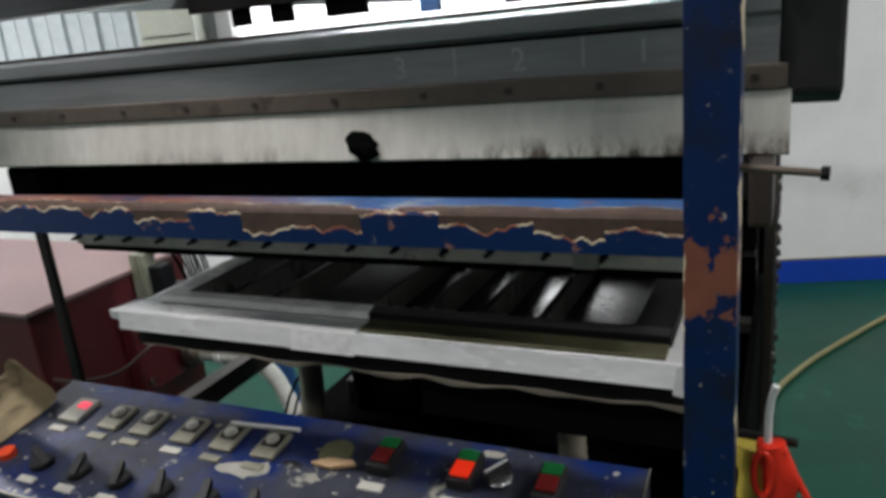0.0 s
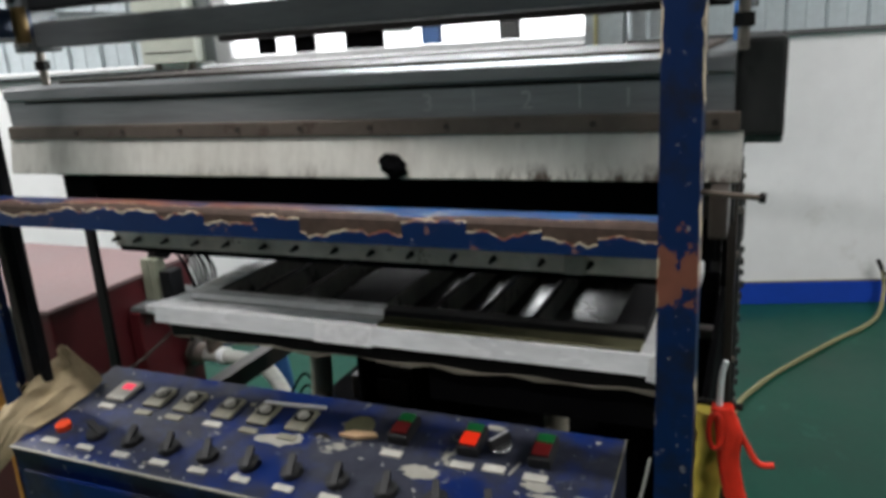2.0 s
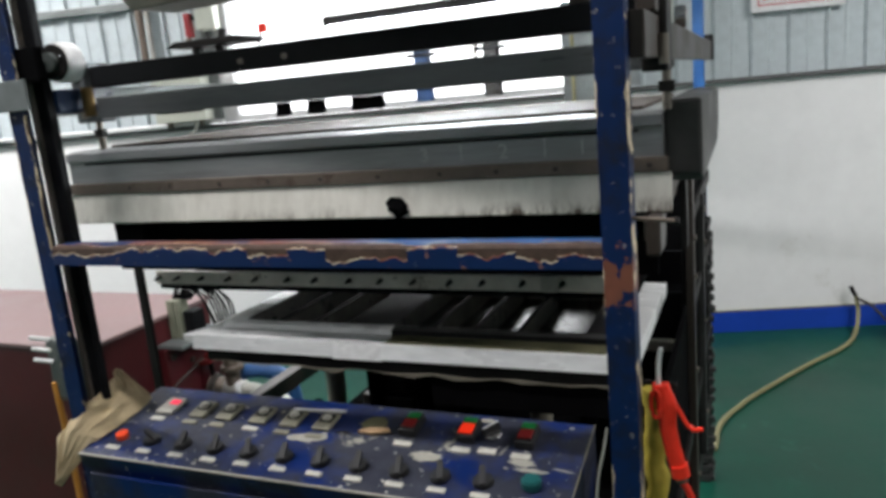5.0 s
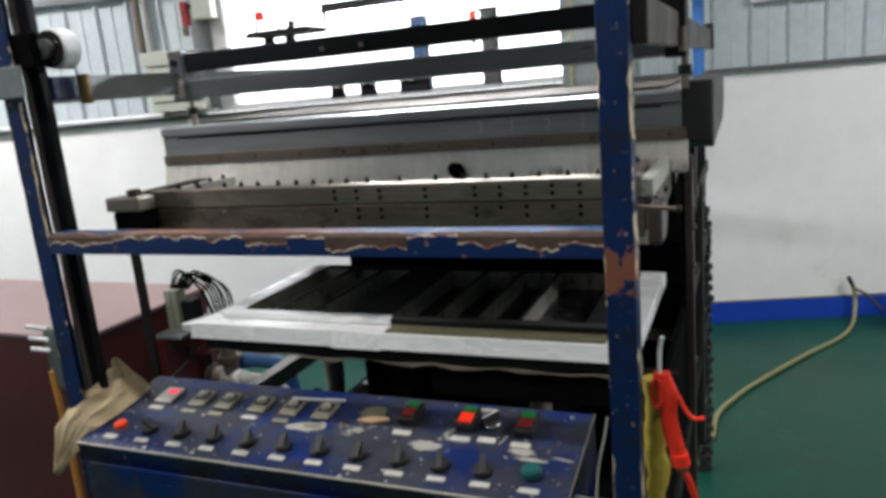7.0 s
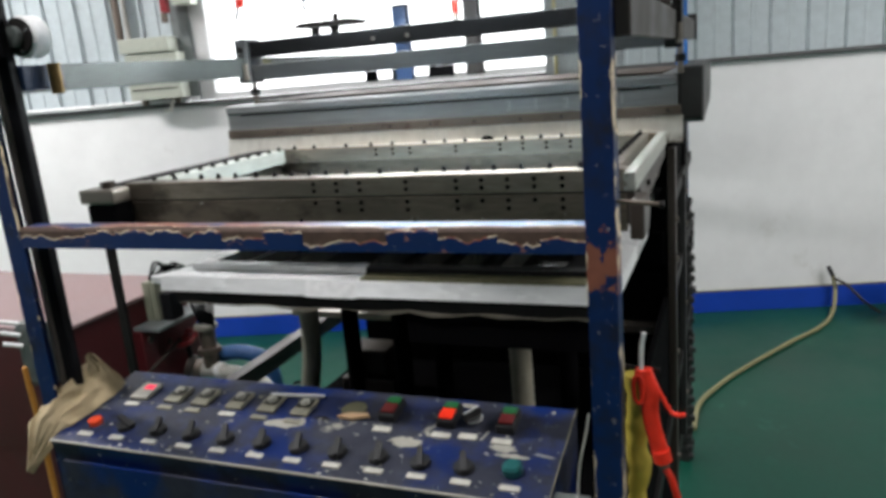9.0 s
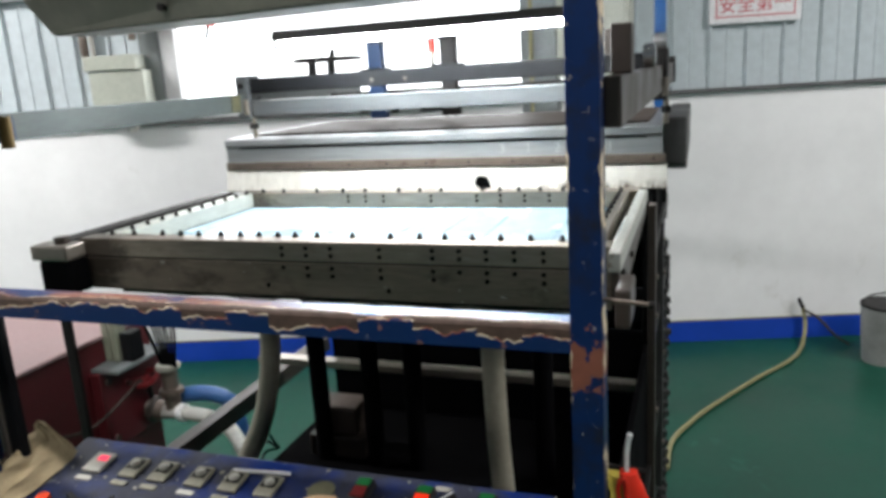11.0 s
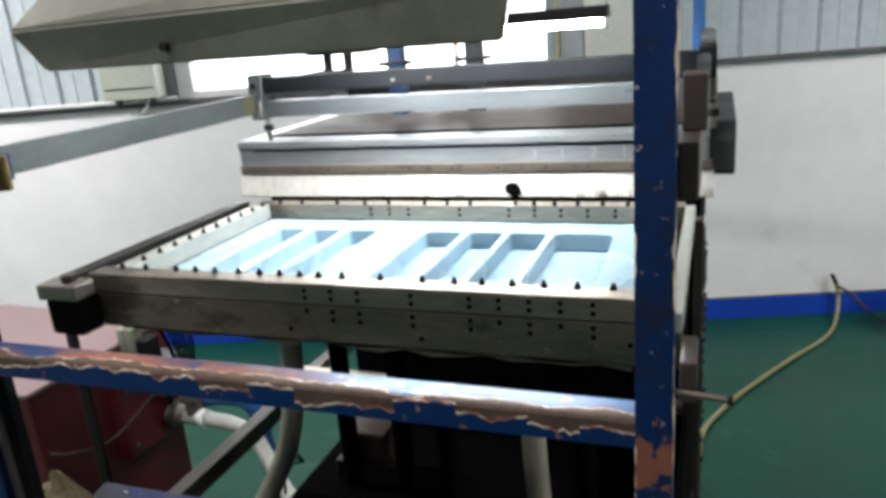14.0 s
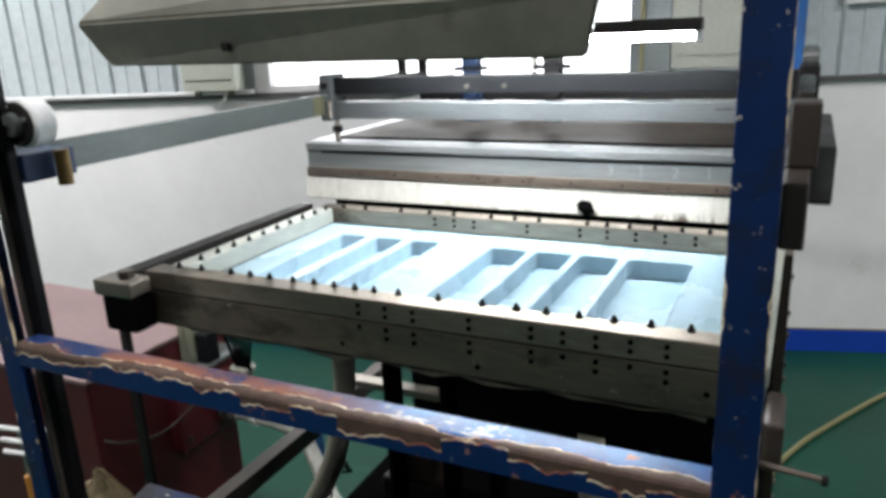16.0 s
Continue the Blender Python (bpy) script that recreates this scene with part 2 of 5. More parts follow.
M["azure"] = worn("bright_blue_post_paint", (0.012, 0.13, 0.42), 0.4)
M["steel"] = worn("brushed_steel_sheet", (0.35, 0.36, 0.365), 0.42, 0.7, 0.3, 4.0, 60, (0.25, 0.24, 0.24), 0.66, (0.35, 1, 6), 0.06)
M["apron"] = streaked_apron("stained_galvanised_sheet")
M["rust_strip"] = worn("brown_rusty_strip", (0.175, 0.14, 0.115), 0.45, 0.45, 0.3, 8, 80, (0.09, 0.06, 0.05), 0.6)
M["clamp_top"] = oily_rail("oily_clamp_rail", (0.38, 0.32, 0.26), 0.52)
M["clamp_low"] = oily_rail("dark_oily_clamp_rail", (0.26, 0.21, 0.165), 0.46)
M["pale_rail"] = worn("pale_worn_clamp_rail", (0.5, 0.51, 0.46), 0.42, 0.45, 0.3, 5, 60, (0.2, 0.18, 0.14), 0.6, (1, 0.5, 1.5), 0.08)
M["clamp"] = worn("machined_steel", (0.31, 0.275, 0.235), 0.38, 0.75, 0.3, 3.0, 60, (0.14, 0.12, 0.1), 0.57, (0.6, 1, 1.5), 0.08)
M["dark_steel"] = worn("dark_oiled_steel", (0.015, 0.0135, 0.013), 0.5, 0.1, 0.4, 8, sheen=0.2)
M["grey_rail"] = worn("grey_painted_rail", (0.2, 0.22, 0.22), 0.4, 0.3, 0.15, 4, 60, (0.13, 0.12, 0.11), 0.66)
M["brown_rail"] = worn("brown_grease_rail", (0.05, 0.038, 0.031), 0.45, 0.1, 0.3, 6)
M["oil_black"] = worn("black_oiled_beam", (0.010, 0.0105, 0.012), 0.5, spread=0.4, scale=5, grain=60, sheen=0.15)
# near black, no sheen: parts under the table carry their shade in this colour
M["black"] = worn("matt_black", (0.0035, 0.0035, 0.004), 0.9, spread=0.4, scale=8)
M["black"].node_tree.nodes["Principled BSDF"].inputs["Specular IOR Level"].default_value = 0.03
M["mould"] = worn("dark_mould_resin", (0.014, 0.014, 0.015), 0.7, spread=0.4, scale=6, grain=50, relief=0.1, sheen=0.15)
# paler copy for the upright walls: the front light on them is in the colour
M["mould_wall"] = worn("lit_mould_walls", (0.34, 0.335, 0.3), 0.6, spread=0.45, scale=9, grain=60, stain=(0.03, 0.03, 0.03), stain_at=0.56, stretch=(1, 1, 0.5))
M["mould_base"] = worn("glossy_mould_floor", (0.016, 0.016, 0.018), 0.22, spread=0.3, scale=5, grain=50, relief=0.05)
M["terminal"] = worn("pale_ceramic_strip", (0.66, 0.63, 0.56), 0.6, spread=0.3, scale=9, grain=60, stain=(0.2, 0.17, 0.13), stain_at=0.58)
M["box_grey"] = worn("dark_grey_box_paint", (0.045, 0.045, 0.044), 0.5, spread=0.25, scale=6, sheen=0.3)
M["long_rail"] = worn("dull_grey_guide_rail", (0.115, 0.13, 0.125), 0.38, 0.35, 0.2, 4, 60, (0.07, 0.065, 0.055), 0.64, (0.6, 0.6, 2))
M["brass"] = worn("oily_brass", (0.2, 0.13, 0.05), 0.4, 0.8, 0.3, 20)
M["beam"] = worn("bare_steel_beam", (0.14, 0.148, 0.152), 0.34, 0.4, 0.25, 4, 60, stretch=(0.4, 1, 3))
M["lid"] = worn("greasy_brown_lid", (0.07, 0.054, 0.045), 0.62, 0.0, 0.3, 6, 60, sheen=0.2)
M["chalk"] = plain("faded_chalk", (0.45, 0.45, 0.46), 0.9)
M["tape"] = worn("silver_tape", (0.88, 0.89, 0.89), 0.28, 0.1, 0.12, 7, 45, (0.5, 0.5, 0.48), 0.66, (0.4, 1, 1.5), 0.4)
M["mossy"] = worn("worn_mossy_edge", (0.12, 0.115, 0.06), 0.75, spread=0.4, scale=20)
M["cardboard"] = worn("ragged_gasket", (0.17, 0.155, 0.12), 0.85, spread=0.3, scale=12)
M["sheet"] = worn("pale_blue_plastic", (0.40, 0.555, 0.655), 0.28, spread=0.05, scale=2, grain=25, relief=0.02)
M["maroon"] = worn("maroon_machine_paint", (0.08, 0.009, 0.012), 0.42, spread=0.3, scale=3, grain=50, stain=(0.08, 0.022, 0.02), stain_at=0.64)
# cabinet top lightened to pink for the light falling on it
M["pink_top"] = worn("lit_maroon_top", (0.25, 0.165, 0.165), 0.5, spread=0.2, scale=3)
M["hood"] = worn("grey_hood_steel", (0.22, 0.215, 0.175), 0.4, 0.45, 0.35, 3.5, 40, (0.15, 0.14, 0.1), 0.57, relief=0.05)
M["hose"] = worn("beige_vacuum_hose", (0.31, 0.295, 0.23), 0.6, spread=0.2, scale=7)
M["pvc"] = worn("white_pvc_pipe", (0.46, 0.45, 0.41), 0.4, spread=0.25, scale=9)
M["yellow_hose"] = worn("dull_yellow_air_hose", (0.27, 0.25, 0.12), 0.5, spread=0.2, scale=6)
M["yellow"] = worn("worn_yellow_foam", (0.42, 0.33, 0.04), 0.7, spread=0.3, scale=14, stain=(0.1, 0.08, 0.03), stain_at=0.6)
M["rag"] = worn("dirty_tan_cloth", (0.38, 0.3, 0.18), 0.95, spread=0.3, scale=14, grain=220, relief=0.3)
M["red"] = plain("red_plastic", (0.8, 0.035, 0.015), 0.35)
M["red_paint"] = worn("red_valve_paint", (0.3, 0.02, 0.025), 0.45)
M["white"] = plain("white_plastic", (0.78, 0.78, 0.78), 0.35)
M["cream"] = worn("cream_cabinet_paint", (0.46, 0.48, 0.41), 0.45, spread=0.06)
M["coil"] = worn("olive_coil_paint", (0.26, 0.27, 0.2), 0.5, spread=0.25, scale=12)
M["plate"] = worn("grimy_switch_plate", (0.22, 0.21, 0.155), 0.5, spread=0.35, scale=25, grain=120)
M["label"] = worn("paper_label", (0.42, 0.41, 0.36), 0.7, spread=0.25, scale=30)
M["chip"] = worn("bare_patch", (0.3, 0.29, 0.25), 0.6, spread=0.2, scale=20)
M["knob"] = plain("black_knob", (0.01, 0.01, 0.011), 0.6)
M["green_key"] = plain("green_key", (0.01, 0.16, 0.04), 0.35)
M["red_key"] = plain("dark_red_key", (0.16, 0.012, 0.012), 0.35)
M["red_lit"] = plain("lit_red_key", (0.8, 0.03, 0.008), 0.35, glow=0.55)
M["pink_lit"] = plain("lit_red_display", (0.95, 0.03, 0.09), 0.35, glow=0.9)
M["orange_key"] = plain("orange_key", (0.75, 0.07, 0.02), 0.4)
M["teal"] = plain("teal_button", (0.01, 0.09, 0.09), 0.35)
M["wood"] = plain("wood_sliver", (0.55, 0.36, 0.2), 0.7)
M["chrome"] = plain("bright_steel", (0.6, 0.6, 0.6), 0.2, 0.95)
M["sign"] = plain("white_sign_board", (0.75, 0.75, 0.76), 0.4)
M["sign_red"] = plain("red_sign_print", (0.5, 0.03, 0.05), 0.5)
M["bucket"] = worn("grey_bucket", (0.3, 0.3, 0.29), 0.5)
M["orange_hose"] = plain("orange_cable", (0.45, 0.2, 0.03), 0.5)
M["blue_pipe"] = worn("blue_hose", (0.03, 0.11, 0.3), 0.5)
M["tube"] = plain("tube_lamp_glow", (0.9, 0.96, 1.0), 0.4, glow=140.0)
M["daylight"] = plain("window_daylight", (0.97, 0.98, 1.0), 0.6, glow=2.6)


# ---- mesh helpers ----
BASE = {}


def thing(name, label, category, x=0.0, y=0.0, z=0.0, rz=0.0, group="", kind=""):
    ob = new(name)
    ob.empty_display_size = 0.1
    ob.matrix_basis = pose(x, y, z, 0, 0, rz)
    BASE[ob.name] = ob.matrix_basis.copy()
    return tagged(ob, label, category, group, kind)


def part(name, bm, material, parent, label="", local=False, smooth=False):
    """Links a bmesh, in world places unless local, as one mesh object under a thing or a part."""
    base = BASE[parent.name]
    if not local:
        bmesh.ops.transform(bm, matrix=base.inverted(), verts=bm.verts)
    bmesh.ops.recalc_face_normals(bm, faces=bm.faces)
    mesh = bpy.data.meshes.new(name)
    bm.to_mesh(mesh)
    bm.free()
    mesh.materials.append(M[material])
    if smooth:
        mesh.shade_smooth()
        mesh.set_sharp_from_angle(angle=radians(40))
    ob = new(name, mesh)
    ob.parent = parent
    BASE[ob.name] = base
    return tagged(ob, label)


def twin(name, ob, parent, x=0.0, y=0.0, z=0.0):
    """Another part on the same mesh, moved."""
    o = new(name, ob.data)
    o.parent = parent
    o.location = (x, y, z)
    return o


def box(x0, x1, y0, y1, z0, z1, bevel=0.0, bm=None):
    """An upright block; several may share one bmesh."""
    b = bm or bmesh.new()
    v = [b.verts.new(p) for p in ((x0, y0, z0), (x1, y0, z0), (x1, y1, z0), (x0, y1, z0), (x0, y0, z1), (x1, y0, z1), (x1, y1, z1), (x0, y1, z1))]
    f = [b.faces.new([v[i] for i in q]) for q in ((3, 2, 1, 0), (4, 5, 6, 7), (0, 1, 5, 4), (1, 2, 6, 5), (2, 3, 7, 6), (3, 0, 4, 7))]
    if bevel:
        edges = list({e for face in f for e in face.edges})
        bmesh.ops.bevel(b, geom=edges, offset=bevel, segments=2, profile=0.6, affect="EDGES")
    return b


def prism(points, axis, a, b, bevel=0.0, bm=None):
    """A polygon of (u, v) pushed along an axis from a to b. x: (y, z), y: (x, z), z: (x, y)."""
    m = bm or bmesh.new()
    place = {"x": lambda u, v, w: (w, u, v), "y": lambda u, v, w: (u, w, v), "z": lambda u, v, w: (u, v, w)}[axis]
    lo = [m.verts.new(place(u, v, a)) for u, v in points]
    hi = [m.verts.new(place(u, v, b)) for u, v in points]
    n = len(points)
    faces = [m.faces.new(lo[::-1]), m.faces.new(hi)] + [m.faces.new((lo[i], lo[(i + 1) % n], hi[(i + 1) % n], hi[i])) for i in range(n)]
    if bevel:
        bmesh.ops.bevel(m, geom=list({e for f in faces for e in f.edges}), offset=bevel, segments=2, profile=0.6, affect="EDGES")
    return m


def rod(p, q, r, sides=12, bm=None, r2=None):
    """A round bar from p to q."""
    m = bm or bmesh.new()
    p, q = Vector(p), Vector(q)
    turn = (q - p).to_track_quat("Z", "Y").to_matrix().to_4x4()
    bmesh.ops.create_cone(m, cap_ends=True, segments=sides, radius1=r, radius2=r if r2 is None else r2, depth=(q - p).length, matrix=Matrix.Translation((p + q) / 2) @ turn)
    return m


def sweep(points, r, sides=10, ribs=0.0, steps=10, bm=None):
    """A bent tube through the points, with rings if ribs is given."""
    m = bm or bmesh.new()
    pts = [Vector(p) for p in points]
    ends = [2 * pts[0] - pts[1]] + pts + [2 * pts[-1] - pts[-2]]
    line = []
    for i in range(1, len(ends) - 2):
        a, b, c, d = ends[i - 1 : i + 3]
        for s in range(steps):
            t = s / steps
            line.append(0.5 * ((2 * b) + (c - a) * t + (2 * a - 5 * b + 4 * c - d) * t * t + (3 * b - a - 3 * c + d) * t ** 3))
    line.append(pts[-1])
    rings, side = [], None
    for i, p in enumerate(line):
        way = (line[min(i + 1, len(line) - 1)] - line[max(i - 1, 0)]).normalized()
        side = (side - way * side.dot(way)).normalized() if side else way.orthogonal().normalized()
        up = way.cross(side)
        rr = r * (1 + (ribs if i % 2 else 0))
        rings.append([m.verts.new(p + rr * (math.cos(2 * math.pi * k / sides) * side + math.sin(2 * math.pi * k / sides) * up)) for k in range(sides)])
    for a, b in zip(rings, rings[1:]):
        for k in range(sides):
            m.faces.new((a[k], a[(k + 1) % sides], b[(k + 1) % sides], b[k]))
    m.faces.new(rings[0][::-1])
    m.faces.new(rings[-1])
    return m


def wheel(centre, axis, r, half, sides=28, bm=None, bevel=0.0):
    c, a = Vector(centre), Vector(axis).normalized()
    m = rod(c - a * half, c + a * half, r, sides, bm)
    if bevel:
        rim = [e for e in m.edges if len(e.link_faces) == 2 and any(len(f.verts) > 4 for f in e.link_faces)]
        bmesh.ops.bevel(m, geom=rim, offset=bevel, segments=2, affect="EDGES")
    return m


# ---- the hall ----
HALL = thing("floor", "glossy green epoxy hall floor", "floor", 0.343, 4.232, 0, 16, kind="structure")
part("floor_slab", box(-7.2, 6.2, -9.2, 0.2, -0.1, 0.0), "floor", HALL, local=True)
BACK = thing("wall_north", "white rendered dado wall with grey metal sheeting above", "wall", 0.343, 4.232, 0, 16, kind="structure")
DADO, WIN = 1.466, (-3.22, -1.04, 1.5, 2.8)
part("dado", box(-7.0, 6.0, 0, 0.2, 0.0, DADO), "white_wall", BACK, local=True)
part("skirting", box(-7.0, 6.0, -0.012, -0.001, 0.0, 0.125, 0.003), "skirting", BACK, local=True)
# brownish stain line on the wall above the skirting, built as a thin strip
part("skirting_stain", box(-7.0, 6.0, -0.009, -0.001, 0.1255, 0.134, 0.002), "mossy", BACK, local=True)
part("ledge", box(-7.0, 6.0, -0.035, 0.1, DADO, DADO + 0.022, 0.004), "ledge", BACK, local=True)
# ribbed sheets, each a shallow pan with one standing seam
PAN = [(0, 0), (0.006, -0.022), (0.018, -0.022), (0.024, 0), (0.095, 0), (0.1, -0.006), (0.112, -0.006), (0.117, 0), (0.197, 0), (0.197, 0.03), (0, 0.03)]


def sheet_panel(z0, z1):
    return part("metal_sheet", prism(PAN, "z", z0, z1), "sheeting", BACK, local=True)


tall, above = sheet_panel(DADO + 0.022, CEILING), sheet_panel(WIN[3] + 0.05, CEILING)
for u in np.arange(-6.98, 5.9, 0.198):
    inside = WIN[0] - 0.28 < u < WIN[1] + 0.0
    twin("metal_sheet", above if inside else tall, BACK, float(u))
tall.location.x, above.location.x = -7.178, -2.02
SIDE = {"wall_west": (-7.2, -7.0, -9.2, 0.2), "wall_east": (6.0, 6.2, -9.2, 0.2), "wall_south": (-7.0, 6.0, -9.2, -9.0)}
for name, (a, b, c, d) in SIDE.items():
    w = thing(name, "plain grey sheeted hall wall", "wall", 0.343, 4.232, 0, 16, kind="structure")
    part("wall_face", box(a, b, c, d, 0, CEILING), "roof", w, local=True)
TOP = thing("ceiling", "pale sheeted hall roof", "ceiling", 0.343, 4.232, 0, 16, kind="structure")
part("roof_sheet", box(-7.2, 6.2, -9.2, 0.2, CEILING, CEILING + 0.1), "roof", TOP, local=True)
WINDOW = thing("window_1", "bright overexposed window with pale frame", "window", 0.343, 4.232, 0, 16, kind="structure")
a, b, c, d = WIN
part("jamb", box(a - 0.2, a - 0.09, -0.02, 0.1, c - 0.008, d, 0.004), "grey_rail", WINDOW, local=True)
part("window_frame", box(a - 0.09, a, 0.0, 0.08, c - 0.008, d, 0.004), "frame_white", WINDOW, local=True)
part("window_frame", box(b, b + 0.2, 0.0, 0.08, c - 0.008, d, 0.004), "frame_white", WINDOW, local=True)
part("window_frame", box(a, b, 0.0, 0.08, d, d + 0.05, 0.004), "frame_white", WINDOW, local=True)
part("window_sill", box(a, b, -0.02, 0.1, c - 0.008, c + 0.03, 0.004), "frame_white", WINDOW, local=True)
OUT = thing("backdrop", "white daylight outside the window", "backdrop", 0.343, 4.232, 0, 16, kind="structure")
part("daylight", box(a - 0.6, b + 0.6, 0.5, 0.52, c - 0.5, d + 0.6), "daylight", OUT, local=True)
area_lamp("window_light", pose(0.343, 4.232, 0, 0, 0, 16) @ pose((a + b) / 2, -0.03, (c + d) / 2, -90, 0, 0), b - a, d - c, 30, (0.96, 0.98, 1.0))


# ---- forming machine: fixed frame ----
FRAME = thing("forming_machine_frame", "blue chipped steel frame of a vacuum forming machine", "machine frame", -0.6, 0.62, 0)
X0, X1 = -1.143, -0.075          # clear width between the front posts


def angle_bar():
    """An L of 5 mm steel along x: rounded outer corner on the edge at y = z = 0."""
    pts = [(0.0, -0.038), (0.0, -0.006), (0.002, -0.002), (0.006, 0.0), (0.043, 0.0), (0.043, -0.005), (0.008, -0.005), (0.005, -0.008), (0.005, -0.038)]
    return prism(pts, "x", X0 + 0.6, X1 + 0.6)


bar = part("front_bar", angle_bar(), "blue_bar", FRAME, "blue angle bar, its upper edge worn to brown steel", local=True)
bar.location = (0, -0.02, 1.3375)
for name, x0, x1 in (("front_post", -0.0755, -0.034), ("front_post", -1.183, -1.1435)):
    part(name, prism([(x0, 0.6), (x1, 0.6), (x1, 0.642), (x1 - 0.005, 0.642), (x1 - 0.005, 0.605), (x0, 0.605)] if x0 > -1 else [(x0, 0.6), (x1, 0.6), (x1, 0.605), (x0 + 0.005, 0.605), (x0 + 0.005, 0.642), (x0, 0.642)], "z", 0, 2.2, 0.0008), "blue_post" if x0 > -1 else "blue_post_left", FRAME, "blue angle post with flaked paint and rust patches")
part("guide_column", box(-1.18, -1.132, 0.645, 0.664, 0, 2.2, 0.003), "oil_black", FRAME, "dark oily guide column")
part("guide_strip", box(-1.167, -1.158, 0.637, 0.6445, 0.1, 2.2, 0.001), "clamp", FRAME)
part("clip_plate", box(-1.215, -1.118, 0.592, 0.599, 1.598, 1.655, 0.002), "grey_rail", FRAME)
part("top_bar", box(-1.143, -0.0765, 0.602, 0.642, 2.12, 2.16, 0.003), "blue", FRAME)
part("top_rear_bar", box(-1.16, -0.079, 1.88, 1.92, 2.12, 2.16, 0.003), "blue", FRAME)
for x in (-1.2, -0.075):
    part("top_side_bar", box(x, x + 0.035, 0.645, 2.429, 2.165, 2.2, 0.003), "blue", FRAME)
for x, look_of in ((-0.886, "blue_far"), (-0.646, "dark_steel")):
    cyl = part("air_cylinder", box(x - 0.024, x + 0.024, 1.882, 1.918, 1.60, 1.762, 0.004), look_of, FRAME, "small upright air cylinder")
    part("cylinder_cap", box(x - 0.027, x + 0.027, 1.88, 1.92, 1.7625, 1.77, 0.002), "dark_steel", cyl)
    part("cylinder_flange", box(x - 0.05, x + 0.05, 1.88, 1.9, 1.678, 1.69, 0.002), "oil_black", cyl)
    part("cylinder_foot", box(x - 0.028, x + 0.028, 1.885, 1.915, 1.535, 1.599, 0.004), look_of, FRAME)
    part("hanger_rod", rod((x, 1.9, 1.7705), (x, 1.9, 2.1195), 0.003, 6), "white", FRAME)
part("red_tipped_rod", rod((-0.70, 1.9, 1.66), (-0.70, 1.9, 1.725), 0.009), "pvc", FRAME)
part("red_tip", rod((-0.70, 1.9, 1.7255), (-0.70, 1.9, 1.76), 0.012), "red", FRAME)
part("rod_bridge", box(-0.71, -0.669, 1.895, 1.905, 1.7605, 1.767), "dark_steel", FRAME)
part("rail_block", box(-0.033, -0.006, 0.70, 0.745, 1.6485, 1.712, 0.003), "brown_rail", FRAME, "brown drilled block on the rail")
part("rear_post", box(-0.078, -0.04, 2.43, 2.47, 0, 2.3, 0.003), "azure", FRAME)
part("lower_rear_plate", box(-0.118, -0.079, 2.40, 2.44, 0, 1.15, 0.003), "dark_steel", FRAME)
part("side_beam", box(-0.07, -0.035, 0.6425, 2.43, 0.30, 0.36, 0.003), "dark_steel", FRAME)
part("side_beam", box(-1.18, -1.145, 0.701, 2.43, 0.30, 0.36, 0.003), "dark_steel", FRAME)
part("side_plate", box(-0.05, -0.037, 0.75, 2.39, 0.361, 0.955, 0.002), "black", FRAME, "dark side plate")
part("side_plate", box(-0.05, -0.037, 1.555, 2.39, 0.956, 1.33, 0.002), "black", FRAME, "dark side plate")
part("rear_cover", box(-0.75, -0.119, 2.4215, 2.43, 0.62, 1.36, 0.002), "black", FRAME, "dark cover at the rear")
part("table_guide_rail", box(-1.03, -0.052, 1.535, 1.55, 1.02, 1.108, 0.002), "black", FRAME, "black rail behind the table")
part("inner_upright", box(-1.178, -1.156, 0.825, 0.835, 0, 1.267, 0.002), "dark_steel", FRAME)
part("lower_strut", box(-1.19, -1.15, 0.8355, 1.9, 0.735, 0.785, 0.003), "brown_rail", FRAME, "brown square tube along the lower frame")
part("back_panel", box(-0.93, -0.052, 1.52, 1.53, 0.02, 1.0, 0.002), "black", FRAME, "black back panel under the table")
for y, z1, look_of in ((1.5, 1.33, "brown_rail"), (1.9, 1.2, "box_grey")):
    part("side_upright", box(-0.0365, -0.018, y - 0.022, y + 0.022, 0.361, z1, 0.002), look_of, FRAME)
for z in (0.62, 0.93, 1.17):
    part("side_strap", box(-0.0365, -0.026, 0.925 if z < 0.9 else 1.53, 2.38, z, z + 0.035, 0.002), "dark_steel", FRAME)
for y in (1.5, 1.9):
    for z in (0.5, 0.8, 1.05, 1.15):
        part("side_bolt", rod((-0.018, y, z), (-0.012, y, z), 0.008, 6), "clamp", FRAME)
part("cross_bar", box(-1.15, -0.05, 1.46, 1.5, 0.86, 0.88, 0.002), "clamp", FRAME)
part("cross_bar", box(-1.15, -0.05, 2.4, 2.42, 0.55, 0.59, 0.002), "clamp", FRAME)
part("left_rail", box(-1.212, -1.2, 0.70, 2.45, 1.584, 1.638, 0.002), "long_rail", FRAME, "long grey flat guide rail")
part("tape_mark", box(-1.1999, -1.1985, 1.56, 1.605, 1.587, 1.635), "mossy", FRAME, "yellowed tape on the rail")
part("rail_shoe", box(-1.199, -1.125, 0.665, 0.76, 1.588, 1.634, 0.003), "blue_far", FRAME)
part("rail_bolt", rod((-1.105, 0.72, 1.635), (-1.105, 0.72, 1.578), 0.012), "brass", FRAME)
part("right_rail", box(-0.0338, -0.012, 0.63, 2.35, 1.585, 1.648, 0.003), "brown_rail", FRAME, "brown greasy guide rail")
part("rail_stop", box(-0.036, -0.006, 2.351, 2.40, 1.585, 1.67, 0.003), "dark_steel", FRAME)
wheel_l = part("roller", wheel((-1.105, 0.678, 1.683), (0, 1, 0), 0.038, 0.019, 36, None, 0.003), "white", FRAME, "white plastic roller", smooth=True)
